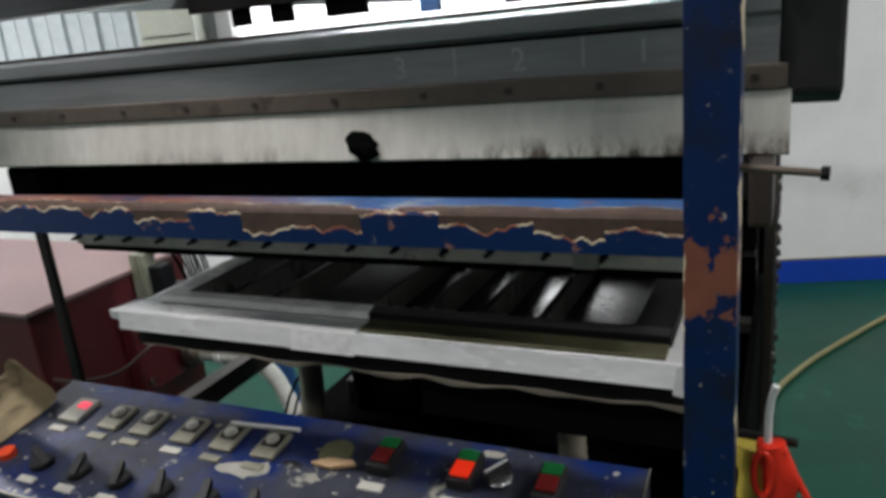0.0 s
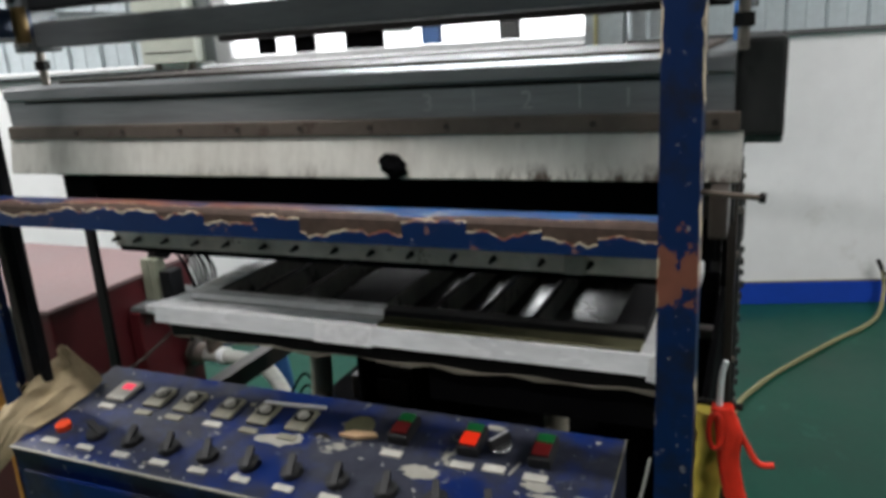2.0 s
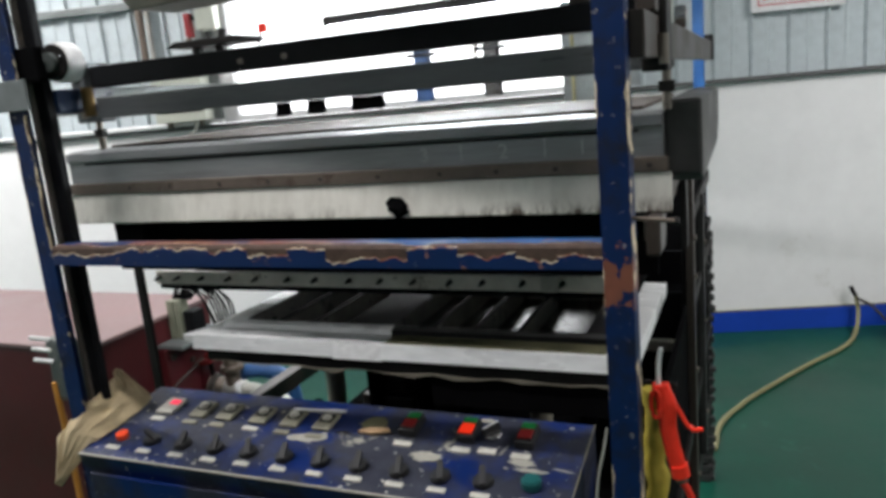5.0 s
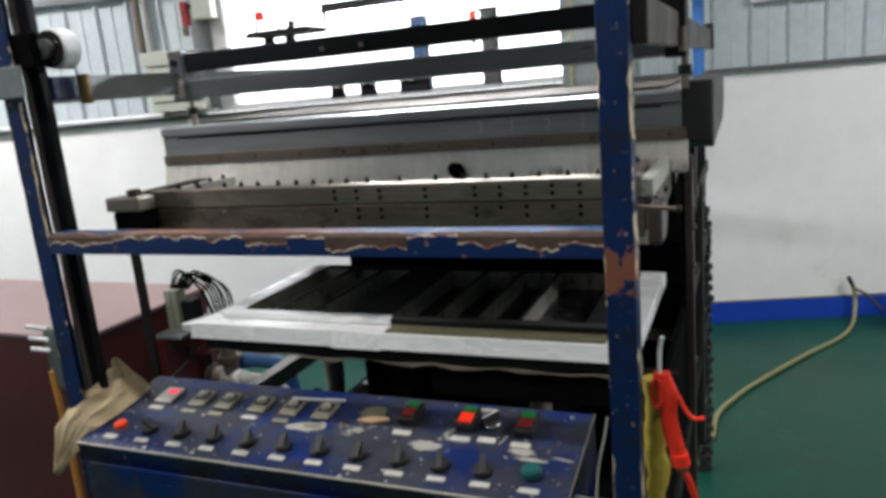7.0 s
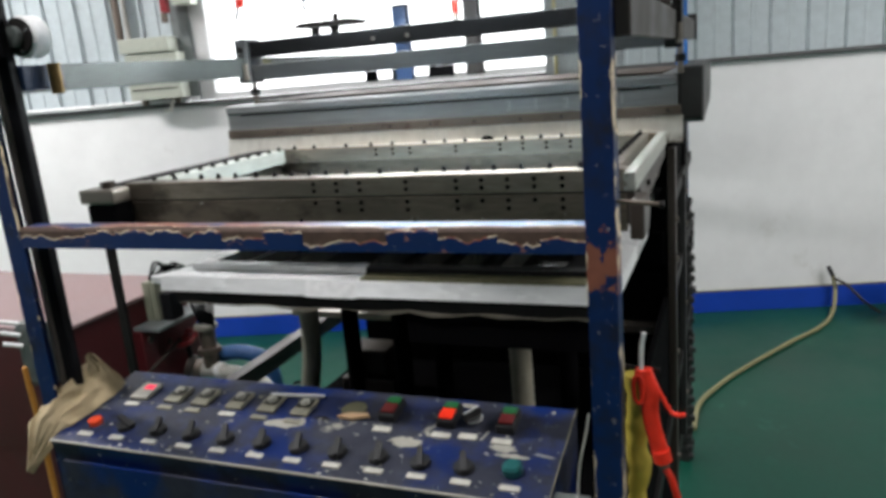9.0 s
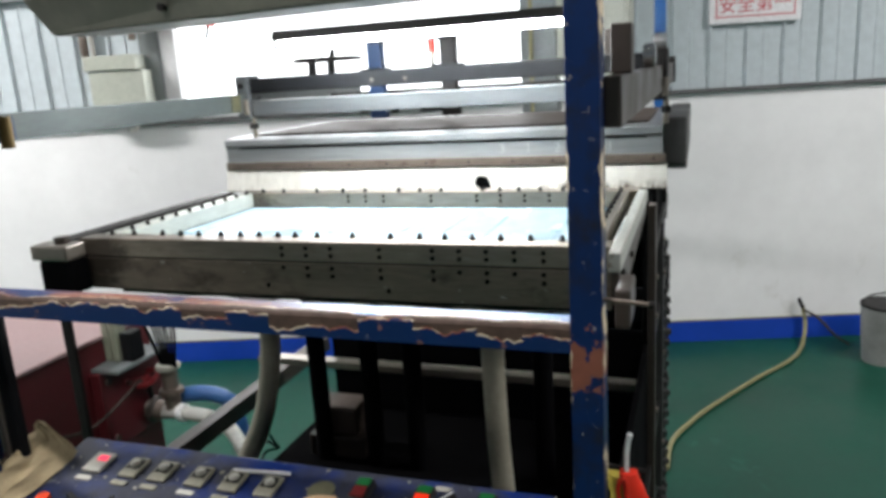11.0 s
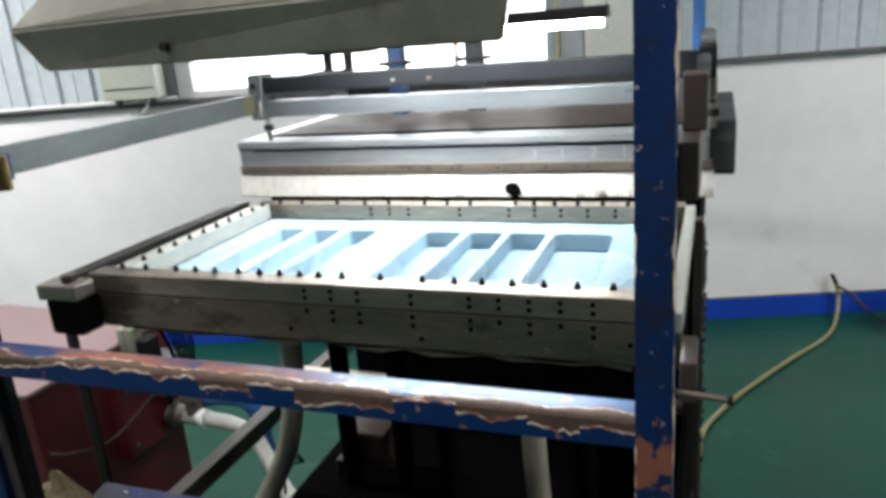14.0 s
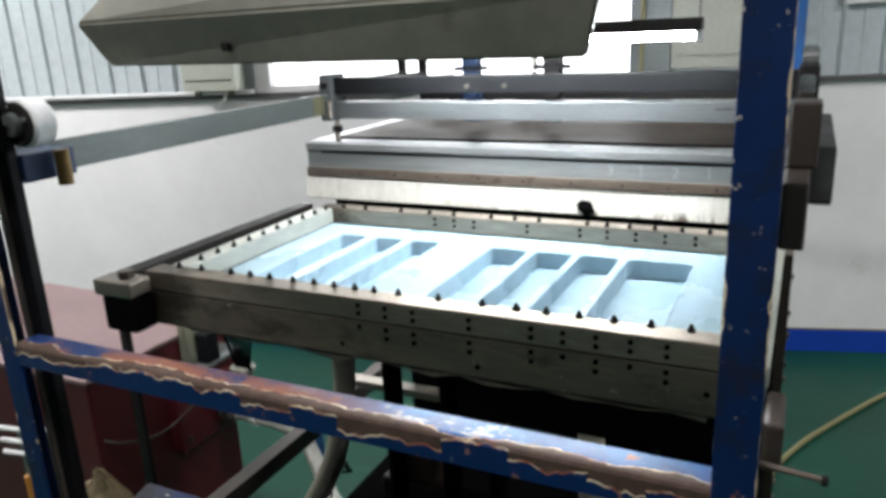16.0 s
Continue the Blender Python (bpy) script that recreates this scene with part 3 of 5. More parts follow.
part("roller_face", wheel((-1.105, 0.655, 1.683), (0, 1, 0), 0.034, 0.0035, 28, None, 0.0015), "dark_steel", wheel_l, smooth=True)
part("roller_hub", wheel((-1.105, 0.645, 1.683), (0, 1, 0), 0.019, 0.006, 24, None, 0.002), "long_rail", wheel_l, smooth=True)
for a in range(0, 360, 90):
    px, pz = -1.105 + 0.027 * math.cos(radians(a + 20)), 1.683 + 0.027 * math.sin(radians(a + 20))
    part("roller_bolt", rod((px, 0.6515, pz), (px, 0.647, pz), 0.004, 6), "chrome", wheel_l)
part("roller_bracket", box(-1.155, -1.1, 0.612, 0.63, 1.648, 1.712, 0.003), "black", FRAME)
for y in (1.29,):
    part("rail_wheel", wheel((-0.021, y, 1.672), (1, 0, 0), 0.024, 0.012, 24, None, 0.003), "chrome", FRAME, smooth=True)
part("stud", rod((-0.036, 0.61, 1.372), (0.022, 0.61, 1.367), 0.0032), "rust_strip", FRAME)
part("stud_head", rod((0.022, 0.61, 1.367), (0.028, 0.61, 1.3665), 0.0055, 8), "dark_steel", FRAME)
part("hook_stud", rod((-0.04, 0.645, 1.118), (0.016, 0.645, 1.115), 0.004), "dark_steel", FRAME)
part("hinge_block", prism([(0.74, 1.285), (0.81, 1.285), (0.83, 1.31), (0.83, 1.345), (0.74, 1.345)], "x", -0.034, -0.012, 0.005), "brown_rail", FRAME)

# ---- clamp frame ----
CLAMP = thing("clamp_frame", "oily two-layer steel sheet clamp frame with toggle bolts", "clamp frame", -0.6, 1.15, 1.264)
ZT, ZS, ZB = 1.374, 1.335, 1.266
for layer, z0, z1 in (("upper", ZS + 0.001, ZT), ("lower", ZB, ZS - 0.001)):
    deep = 0.045 if layer == "upper" else 0.0095
    rail = "clamp_top" if layer == "upper" else "clamp_low"
    part(layer + "_front_rail", box(-1.145, -0.055, 0.88, 0.88 + deep, z0, z1, 0.0025), rail, CLAMP)
    part(layer + "_back_rail", box(-1.12, -0.055, 1.475 - deep, 1.475, z0, z1, 0.0025), rail, CLAMP)
    part(layer + "_side_rail", box(-1.12, -1.123 + deep, 0.8805 + deep, 1.4745 - deep, z0, z1, 0.0025), "pale_rail" if layer == "upper" else "clamp", CLAMP)
    part(layer + "_side_rail", box(-0.053 - deep, -0.074 if layer == "upper" else -0.057, 0.8805 + deep, 1.4745 - deep, z0, z1, 0.0025), "clamp", CLAMP)
part("sheet_seam", box(-1.1445, -0.0555, 0.8812, 0.8888, ZS - 0.002, ZS + 0.002), "black", CLAMP)
part("swing_arm", box(-1.205, -1.165, 0.8655, 1.47, 1.33, 1.372, 0.003), "dark_steel", CLAMP)
part("swing_arm", box(-0.054, -0.034, 0.83, 1.44, 1.345, 1.376, 0.003), "pale_rail", CLAMP, "pale worn steel swing arm")
part("arm_cheek", prism([(0.832, 1.29), (0.92, 1.278), (1.15, 1.3), (1.43, 1.32), (1.43, 1.3445), (0.832, 1.3445)], "x", -0.05, -0.037, 0.002), "brown_rail", CLAMP, "brown steel cheek under the arm")
for y, z in ((0.87, 1.335), (0.87, 1.308), (1.03, 1.325)):
    part("cheek_bolt", rod((-0.037, y, z), (-0.0315, y, z), 0.0055, 6), "dark_steel", CLAMP)
part("arm_ear", box(-1.21, -1.115, 0.812, 0.865, 1.34, 1.372, 0.006), "clamp", CLAMP, "worn steel ear")
part("arm_nut", rod((-1.15, 0.84, 1.372), (-1.15, 0.84, 1.386), 0.016, 6), "brown_rail", CLAMP)
part("arm_block", box(-1.2, -1.12, 0.818, 0.872, 1.268, 1.339, 0.008), "black", CLAMP, "black toggle block")
part("arm_link", box(-1.185, -1.15, 0.8725, 0.8795, 1.28, 1.33, 0.002), "dark_steel", CLAMP)


def bolt(r=0.0046):
    bm = rod((0, 0, 0), (0, 0, 0.004), r * 1.25, 6)
    return rod((0, 0, 0.004), (0, 0, 0.0105), r, 8, bm, r * 0.55)


pin = part("toggle_bolt", bolt(), "dark_steel", CLAMP, local=True)
pins = [(x, 0.917) for x in (-1.091, -1.034, -0.962, -0.917, -0.873, -0.821, -0.775, -0.733, -0.691, -0.653, -0.606, -0.532, -0.455, -0.398, -0.35, -0.299, -0.247, -0.194, -0.139)]
pins += [(x, 1.438) for x in (-1.05, -0.986, -0.885, -0.808, -0.744, -0.65, -0.592, -0.535, -0.426, -0.383, -0.335, -0.283, -0.228, -0.174)]
pins += [(x, 0.97 + 0.049 * i) for x in (-1.085, -0.091) for i in range(10)]
for i, (x, y) in enumerate(pins):
    o = pin if i == 0 else twin("toggle_bolt", pin, CLAMP)
    o.location = (x + 0.6, y - 1.15, ZT - 1.264)
screw = part("socket_screw", rod((0, 0.0, 0), (0, -0.0025, 0), 0.0042, 8), "black", CLAMP, local=True)
spots = [(x, 0.88, z) for x in (-0.663, -0.612, -0.561, -0.463, -0.362, -0.313, -0.264, -0.215, -0.165) for z in (1.362, 1.348, 1.324)]
spots += [(x, 0.88, 1.309) for x in (-0.612, -0.561, -0.463, -0.362, -0.264, -0.165)] + [(-0.7, 0.88, 1.288), (-0.45, 0.88, 1.285), (-0.11, 0.88, 1.3)]
spots += [(x, 1.43, z) for x in (-0.79, -0.74, -0.69, -0.56, -0.44, -0.38, -0.32, -0.26, -0.2) for z in (1.364, 1.351)]
for i, (x, y, z) in enumerate(spots):
    o = screw if i == 0 else twin("socket_screw", screw, CLAMP)
    o.location = (x + 0.6, y - 1.15, z - 1.264)

# ---- plastic sheet with pockets ----
POCKETS = [(-1.0, -0.925), (-0.903, -0.828), (-0.81, -0.735), (-0.614, -0.526), (-0.511, -0.43), (-0.416, -0.333), (-0.319, -0.19)]
PY0, PY1, DEEP = 0.98, 1.345, 0.04


def rounded(x0, x1, y0, y1, r, n=4):
    pts = []
    for cx, cy, a0 in ((x1 - r, y1 - r, 0), (x0 + r, y1 - r, 90), (x0 + r, y0 + r, 180), (x1 - r, y0 + r, 270)):
        pts += [(cx + r * math.cos(radians(a0 + 90 * k / n)), cy + r * math.sin(radians(a0 + 90 * k / n))) for k in range(n + 1)]
    return pts


def pocketed(x0, x1, y0, y1, z, pockets, deep, r, bottoms, slack=0.0):
    """A plate with rounded pockets let into it."""
    bm = bmesh.new()
    cuts = [x0] + [(a[1] + b[0]) / 2 for a, b in zip(pockets, pockets[1:])] + [x1]
    n = 4
    for (a, b), c0, c1 in zip(pockets, cuts, cuts[1:]):
        ring = rounded(a - slack, b + slack, PY0 - slack, PY1 + slack, r, n)
        lip = [bm.verts.new((x, y, z)) for x, y in ring]
        mid = (a + b) / 2, (PY0 + PY1) / 2
        turn = [bm.verts.new((mid[0] + (x - mid[0]) * (1 - 0.004 / (b - a)), mid[1] + (y - mid[1]) * 0.994, z - 0.002)) for x, y in ring]
        low = [bm.verts.new((v.co.x, v.co.y, z - deep)) for v in turn]
        outer = [bm.verts.new(p) for p in ((c1, y1, z), (c0, y1, z), (c0, y0, z), (c1, y0, z))]
        m = len(ring)
        for k in range(m):
            j = (k + 1) % m
            bm.faces.new((lip[k], lip[j], turn[j], turn[k]))
            bm.faces.new((turn[k], turn[j], low[j], low[k]))
            q = k // (n + 1)
            if k % (n + 1) == n:
                bm.faces.new((outer[q], outer[(q + 1) % 4], lip[j], lip[k]))
            else:
                bm.faces.new((outer[q], lip[j], lip[k]))
        if bottoms:
            bm.faces.new(low)
    bmesh.ops.remove_doubles(bm, verts=bm.verts, dist=0.0001)
    return bm


SHEET = thing("plastic_sheet", "pale blue plastic sheet drawn into seven tray pockets", "plastic sheet", -0.6, 1.15, 1.335)
part("tray_web", pocketed(-1.077, -0.099, 0.926, 1.429, 1.3345, POCKETS, DEEP, 0.012, False), "sheet", SHEET, smooth=True)
floors = []
for x0, x1 in POCKETS:
    floors.append(part("pocket_floor", prism(rounded(x0 + 0.0012, x1 - 0.0012, PY0 + 0.001, PY1 - 0.001, 0.0115), "z", 1.3335, 1.3355), "sheet", SHEET))

# ---- mould table ----
TABLE = thing("mould_table", "silver-taped lifting table carrying a dark seven-pocket mould", "mould table", -0.6, 1.12, 1.0)
for q in ((-1.10, -0.078, 0.893, 0.9445), (-1.10, -0.078, 1.3855, 1.415), (-1.10, -1.0505, 0.945, 1.385), (-0.1345, -0.078, 0.945, 1.385)):
    part("table_rim", box(*q, 1.018, 1.048, 0.003), "tape", TABLE, "silver-taped table rim")
part("front_lip", prism([(0.8855, 1.0165), (0.8875, 1.0165), (0.8945, 1.0485), (0.892, 1.0485)], "x", -1.10, -0.085), "tape", TABLE, "creased silver tape edge")
part("tape_tab", prism([(-1.142, 0.905), (-1.1005, 0.897), (-1.1005, 0.97), (-1.115, 0.962)], "z", 1.026, 1.044, 0.003), "white", TABLE, "loose white tape corner")
part("tape_fold", prism([(-0.125, 1.008), (-0.082, 1.0), (-0.079, 1.05), (-0.1, 1.056), (-0.12, 1.049)], "y", 0.8855, 0.8902, 0.001), "tape", TABLE)
part("tape_strip", box(-1.09, -0.60, 0.895, 0.94, 1.0485, 1.0505, 0.0008), "tape", TABLE)
part("tape_patch", prism([(0.8838, 1.014), (0.8844, 1.014), (0.8916, 1.047), (0.891, 1.047)], "x", -0.72, -0.6), "white", TABLE)
part("mould_tape", prism([(-1.049, 0.9465), (-0.602, 0.9465), (-0.607, 0.974), (-1.005, 0.973), (-1.008, 1.38), (-1.049, 1.38)], "z", 1.0622, 1.0636), "tape", TABLE, "silver tape over the mould's border")
part("tape_flap", box(-1.049, -0.602, 0.9432, 0.9446, 1.0508, 1.0635), "tape", TABLE)
part("mould_border", box(-0.6, -0.138, 0.9465, 0.9735, 1.0622, 1.0634), "box_grey", TABLE, "rubbed grey mould border")
part("mossy_strip", box(-0.595, -0.135, 0.9, 0.943, 1.0485, 1.053, 0.002), "mossy", TABLE, "greenish worn edge strip")
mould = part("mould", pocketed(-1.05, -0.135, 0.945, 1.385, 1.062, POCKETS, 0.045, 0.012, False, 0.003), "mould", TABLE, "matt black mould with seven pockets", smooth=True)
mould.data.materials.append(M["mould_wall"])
# upright faces get the paler material, as if lit from the front
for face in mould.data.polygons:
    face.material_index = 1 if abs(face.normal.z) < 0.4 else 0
for x0, x1 in POCKETS:
    part("pocket_base", prism(rounded(x0 - 0.0028, x1 + 0.0028, PY0 - 0.0028, PY1 + 0.0028, 0.012), "z", 1.0125, 1.0172), "mould_base", mould, "dark glossy pocket floor")
for q in ((-1.05, -0.135, 0.945, 0.947), (-1.05, -0.135, 1.383, 1.385), (-1.05, -1.048, 0.947, 1.383), (-0.137, -0.135, 0.947, 1.383)):
    part("mould_side", box(*q, 1.0115, 1.0618), "mould", TABLE)
# added sheet: keeps the space under the table edge as dark as shade
part("shade_skirt", box(-0.5, -0.1, 0.9031, 0.907, 0.918, 1.0, 0.001), "black", TABLE, "black sheet added for the shade under the table edge")
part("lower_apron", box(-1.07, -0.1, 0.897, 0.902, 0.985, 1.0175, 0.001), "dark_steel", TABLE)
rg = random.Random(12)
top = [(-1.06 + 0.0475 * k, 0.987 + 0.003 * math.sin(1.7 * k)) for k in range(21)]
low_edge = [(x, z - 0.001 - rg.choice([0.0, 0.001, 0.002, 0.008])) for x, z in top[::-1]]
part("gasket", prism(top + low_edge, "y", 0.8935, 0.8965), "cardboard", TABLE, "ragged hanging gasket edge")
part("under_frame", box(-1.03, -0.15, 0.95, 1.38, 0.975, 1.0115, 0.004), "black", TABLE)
# rods take the black too, standing in for the dark under the table
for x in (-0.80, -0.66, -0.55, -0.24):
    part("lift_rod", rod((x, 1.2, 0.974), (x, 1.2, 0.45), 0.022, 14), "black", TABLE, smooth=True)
for x, bend in ((-0.873, -0.12), (-0.33, 0.016)):
    line = [(x, 1.12, 0.974), (x, 1.12, 0.80), (x + 0.32 * bend, 1.115, 0.615), (x + bend, 1.11, 0.46), (x + 1.5 * bend, 1.1, 0.38)]
    part("vacuum_hose", sweep(line, 0.024, 14, 0.05, 20), "hose", TABLE, "ribbed beige vacuum hose", smooth=True)
    part("hose_clip", rod((x, 1.12, 0.95), (x, 1.12, 0.966), 0.029, 16), "clamp", TABLE, smooth=True)

# ---- heater carriage ----
HY = 0.807
HEAT = thing("heater_carriage", "steel heater hood hung from twin beams on a sliding carriage", "heater", -0.65, HY, 1.3)
hood = [(HY + 0.006, 1.395), (HY + 0.006, 1.478), (HY, 1.482), (HY, 1.5), (HY + 0.02, 1.505), (HY + 0.64, 1.505), (HY + 0.64, 1.395)]
part("heater_box", prism(hood, "x", -1.298, -0.012, 0.0015), "steel", HEAT, "grey brushed steel heater box")
part("face_seam", box(-1.25, -0.05, HY + 0.0044, HY + 0.0058, 1.4735, 1.4772), "black", HEAT)
part("lid", box(-1.23, -0.05, HY + 0.07, HY + 0.62, 1.5055, 1.511, 0.0015), "lid", HEAT, "brownish heater lid")
part("rusty_strip", box(-1.297, -0.004, HY - 0.006, HY + 0.0055, 1.409, 1.433, 0.002), "rust_strip", HEAT)
part("apron", prism([(HY + 0.0055, 1.408), (HY - 0.001, 1.408), (HY - 0.012, 1.347), (HY - 0.010, 1.345), (HY + 0.0055, 1.35)], "x", -1.302, 0.0), "apron", HEAT, "pale stained sheet apron")
for x in (-1.12, -1.009, -0.881, -0.762, -0.642, -0.519, -0.395, -0.289, -0.185, -0.033):
    part("strip_bolt", rod((x, HY - 0.006, 1.421), (x, HY - 0.0085, 1.421), 0.0045, 8), "brown_rail", HEAT)
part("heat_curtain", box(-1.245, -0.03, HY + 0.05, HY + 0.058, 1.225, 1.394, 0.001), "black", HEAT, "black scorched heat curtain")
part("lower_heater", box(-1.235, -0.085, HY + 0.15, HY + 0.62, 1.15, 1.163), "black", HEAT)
part("lower_edge", box(-1.235, -0.085, HY + 0.14, HY + 0.1495, 1.164, 1.196, 0.001), "terminal", HEAT, "pale strip with heater terminals")
for x in (-1.223, -1.165, -1.092, -1.013, -0.937, -0.849, -0.777, -0.691, -0.615, -0.537, -0.455, -0.384, -0.3, -0.22):
    part("terminal", rod((x, HY + 0.14, 1.182), (x - 0.002, HY + 0.122, 1.179), 0.0058, 7, None, 0.003), "dark_steel", HEAT)
part("terminal_block", box(-0.26, -0.225, HY + 0.118, HY + 0.1395, 1.168, 1.2, 0.004), "label", HEAT)
for x in (-1.262, -0.03):
    part("carriage_cheek", box(x - 0.006, x + 0.006, HY + 0.56, HY + 0.62, 1.15, 1.3945, 0.002), "dark_steel", HEAT)
bm = bmesh.new()
bmesh.ops.create_icosphere(bm, subdivisions=3, radius=0.021)
for v in bm.verts:
    v.co *= 0.95 + 0.5 * noise.noise(v.co * 60) + 0.35 * noise.noise(v.co * 140)
    v.co = Vector((v.co.x - 0.477, v.co.y * 0.5 + HY - 0.02, v.co.z * 0.85 + 1.366))
part("burnt_plug", bm, "black", HEAT, "black burnt lump stuck in the apron", smooth=True)
# chalk marks on the steel face
for x, txt in ((-0.436, "3"), (-0.287, "2"), (-0.15, "1")):
    cu = bpy.data.curves.new("chalk_number", "FONT")
    cu.body, cu.size, cu.extrude = txt, 0.036, 0.0003
    o = new("chalk_number", cu)
    o.parent = HEAT
    o.rotation_euler = (radians(90), 0, 0)
    o.location = (x + 0.65, 0.0054, 1.442 - 1.3)
    cu.materials.append(M["chalk"])
for x in (-0.357, -0.206):
    part("chalk_line", box(x, x + 0.0025, HY + 0.0054, HY + 0.0062, 1.44, 1.478), "chalk", HEAT)
# twin beams, brackets and hangers
for z0, z1, look_of in ((1.637, 1.681, "oil_black"), (1.571, 1.616, "beam")):
    part("beam", box(-1.185, -0.04, HY + 0.0, HY + 0.04, z0, z1, 0.003), look_of, HEAT, "square steel beam")
for x in (-1.228, -0.04):
    bracket = part("end_bracket", box(x, x + 0.04, HY - 0.012, HY + 0.06, 1.565, 1.69, 0.004), "dark_steel" if x > -1 else "beam", HEAT)
    for dz in (1.595, 1.66):
        part("bracket_bolt", rod((x + 0.02, HY - 0.012, dz), (x + 0.02, HY - 0.02, dz), 0.009, 6), "dark_steel", bracket)
    part("hanger", rod((x + 0.035, HY + 0.012, 1.5655), (x + 0.035, HY + 0.012, 1.506), 0.0075, 10), "clamp", HEAT)
    part("hanger_sleeve", rod((x + 0.035, HY - 0.02, 1.575), (x + 0.035, HY - 0.02, 1.62), 0.008, 10), "clamp", bracket, smooth=True)
    part("hanger_nut", rod((x + 0.035, HY + 0.012, 1.55), (x + 0.035, HY + 0.012, 1.533), 0.014, 6), "dark_steel", HEAT)
    if x > -1:
        part("carriage_wheel", wheel((x + 0.02, HY + 0.03, 1.70), (1, 0, 0), 0.028, 0.016, 24, None, 0.004), "chrome", HEAT, smooth=True)
for x in (-0.79, -0.69):
    part("beam_bolt", rod((x, HY, 1.655), (x, HY - 0.006, 1.655), 0.0055, 6), "clamp", HEAT)
part("rear_beam", box(-1.185, -0.04, HY + 0.5, HY + 0.54, 1.571, 1.616, 0.003), "dark_steel", HEAT)
for x, w, h in ((-1.06, 0.02, 0.035), (-0.955, 0.024, 0.036), (-0.80, 0.045, 0.036)):
    part("hanging_bracket", box(x - w, x + w, HY + 0.51, HY + 0.53, 1.5705 - h, 1.5705, 0.002), "black", HEAT)
part("side_box", prism([(HY + 0.02, 1.40), (HY + 0.06, 1.385), (HY + 0.55, 1.40), (HY + 0.62, 1.44), (HY + 0.62, 1.52), (HY + 0.02, 1.52)], "x", -0.0115, 0.046, 0.006), "box_grey", HEAT, "dark wiring box on the hood's end")
part("drive_block", box(-0.155, -0.11, HY + 0.02, HY + 0.06, 1.6815, 1.745, 0.003), "brown_rail", HEAT)
for x in (-1.135, -1.065):
    leg = part("stand_leg", box(x - 0.011, x + 0.011, HY + 0.29, HY + 0.31, 1.676, 1.7195, 0.002), "dark_steel", HEAT)
    part("stand_arm", box(x - 0.011, x + 0.011, HY + 0.0405, HY + 0.31, 1.662, 1.6755, 0.002), "dark_steel", leg)
part("stand_top", prism([(-1.19, 1.722), (-1.165, 1.735), (-0.985, 1.735), (-0.966, 1.728), (-0.985, 1.72), (-1.165, 1.72)], "y", HY + 0.25, HY + 0.35, 0.002), "dark_steel", HEAT)
part("stand_knob", rod((-1.06, HY + 0.3, 1.7355), (-1.055, HY + 0.3, 1.758), 0.009), "dark_steel", HEAT)
part("stand_clip", rod((-1.095, HY + 0.3, 1.7355), (-1.102, HY + 0.3, 1.755), 0.003), "dark_steel", HEAT)

# ---- tube lamp over the sheet, and the overhead hood ----
LAMP = thing("tube_lamp", "slim tube lamp with dark reflector hung over the clamp", "lamp", -0.6, 1.48, 1.77)
part("reflector", prism([(1.455, 1.770), (1.505, 1.770), (1.497, 1.795), (1.463, 1.795)], "x", -0.985, -0.215, 0.001), "dark_steel", LAMP)
part("glass_tube", rod((-0.975, 1.48, 1.761), (-0.225, 1.48, 1.761), 0.0075, 14), "tube", LAMP, "glowing white tube", smooth=True)
for x in (-0.98, -0.22):
    part("tube_cap", rod((x - 0.006, 1.48, 1.759), (x + 0.006, 1.48, 1.759), 0.0125), "white", LAMP)
    part("lamp_wire", rod((x, 1.48, 1.7955), (x, 1.48, CEILING), 0.0012, 5), "dark_steel", LAMP)
area_lamp("tube_light", pose(-0.6, 1.48, 1.751, 0, 0, 0), 0.74, 0.03, 7.0, (0.92, 0.99, 1.0))

HOOD = thing("overhead_hood", "grey folded sheet-metal hood hung above the front of the machine", "hood", -0.56, 0.7, 1.76)
bm = bmesh.new()
rings = []
# topmost ring is unseen, added so the hood blocks the front overhead lamp
for xl, xr, out, z in ((-0.955, -0.21, 0.0, 1.763), (-0.995, -0.195, -0.015, 1.825), (-0.93, -0.2, -0.005, 1.87), (-0.91, -0.22, 0.03, 1.98), (-0.91, -0.22, 0.05, 2.119), (-0.91, -0.22, 0.05, 2.6)):
    rings.append([bm.verts.new(p) for p in ((xl, 0.715 + out, z), (xr, 0.614 + out, z), (xr - 0.03, 0.73, z), (xl + 0.02, 0.82, z))])
for r0, r1 in zip(rings, rings[1:]):
    for k in range(4):
        bm.faces.new((r0[k], r0[(k + 1) % 4], r1[(k + 1) % 4], r1[k]))
bm.faces.new(rings[0][::-1])
bm.faces.new(rings[-1])
bmesh.ops.bevel(bm, geom=list(bm.edges), offset=0.003, segments=2, affect="EDGES")
part("hood_shell", bm, "hood", HOOD)
part("hood_bolt", rod((-0.69, 0.69, 1.785), (-0.69, 0.664, 1.785), 0.006, 8), "dark_steel", HOOD)

# ---- control console ----
CON = thing("control_console", "chipped blue sloping control console with knobs and switches", "control console", -0.62, 0.66, 0)
CF, CB = (0.545, 0.931), (0.782, 0.9725)
SL = (CB[1] - CF[1]) / (CB[0] - CF[0])


def on_panel(y):
    return CF[1] + (y - CF[0]) * SL


part("cabinet_body", prism([(0.552, 0.02), (CF[0] + 0.006, CF[1] - 0.03), CF, CB, (CB[0], 0.02)], "x", -1.115, -0.137, 0.003), "blue_panel", CON, "blue painted console body")
part("front_cover", box(-1.085, -0.165, 0.538, 0.5445, 0.1, 0.895, 0.002), "blue_panel", CON, "blue front cover plate")
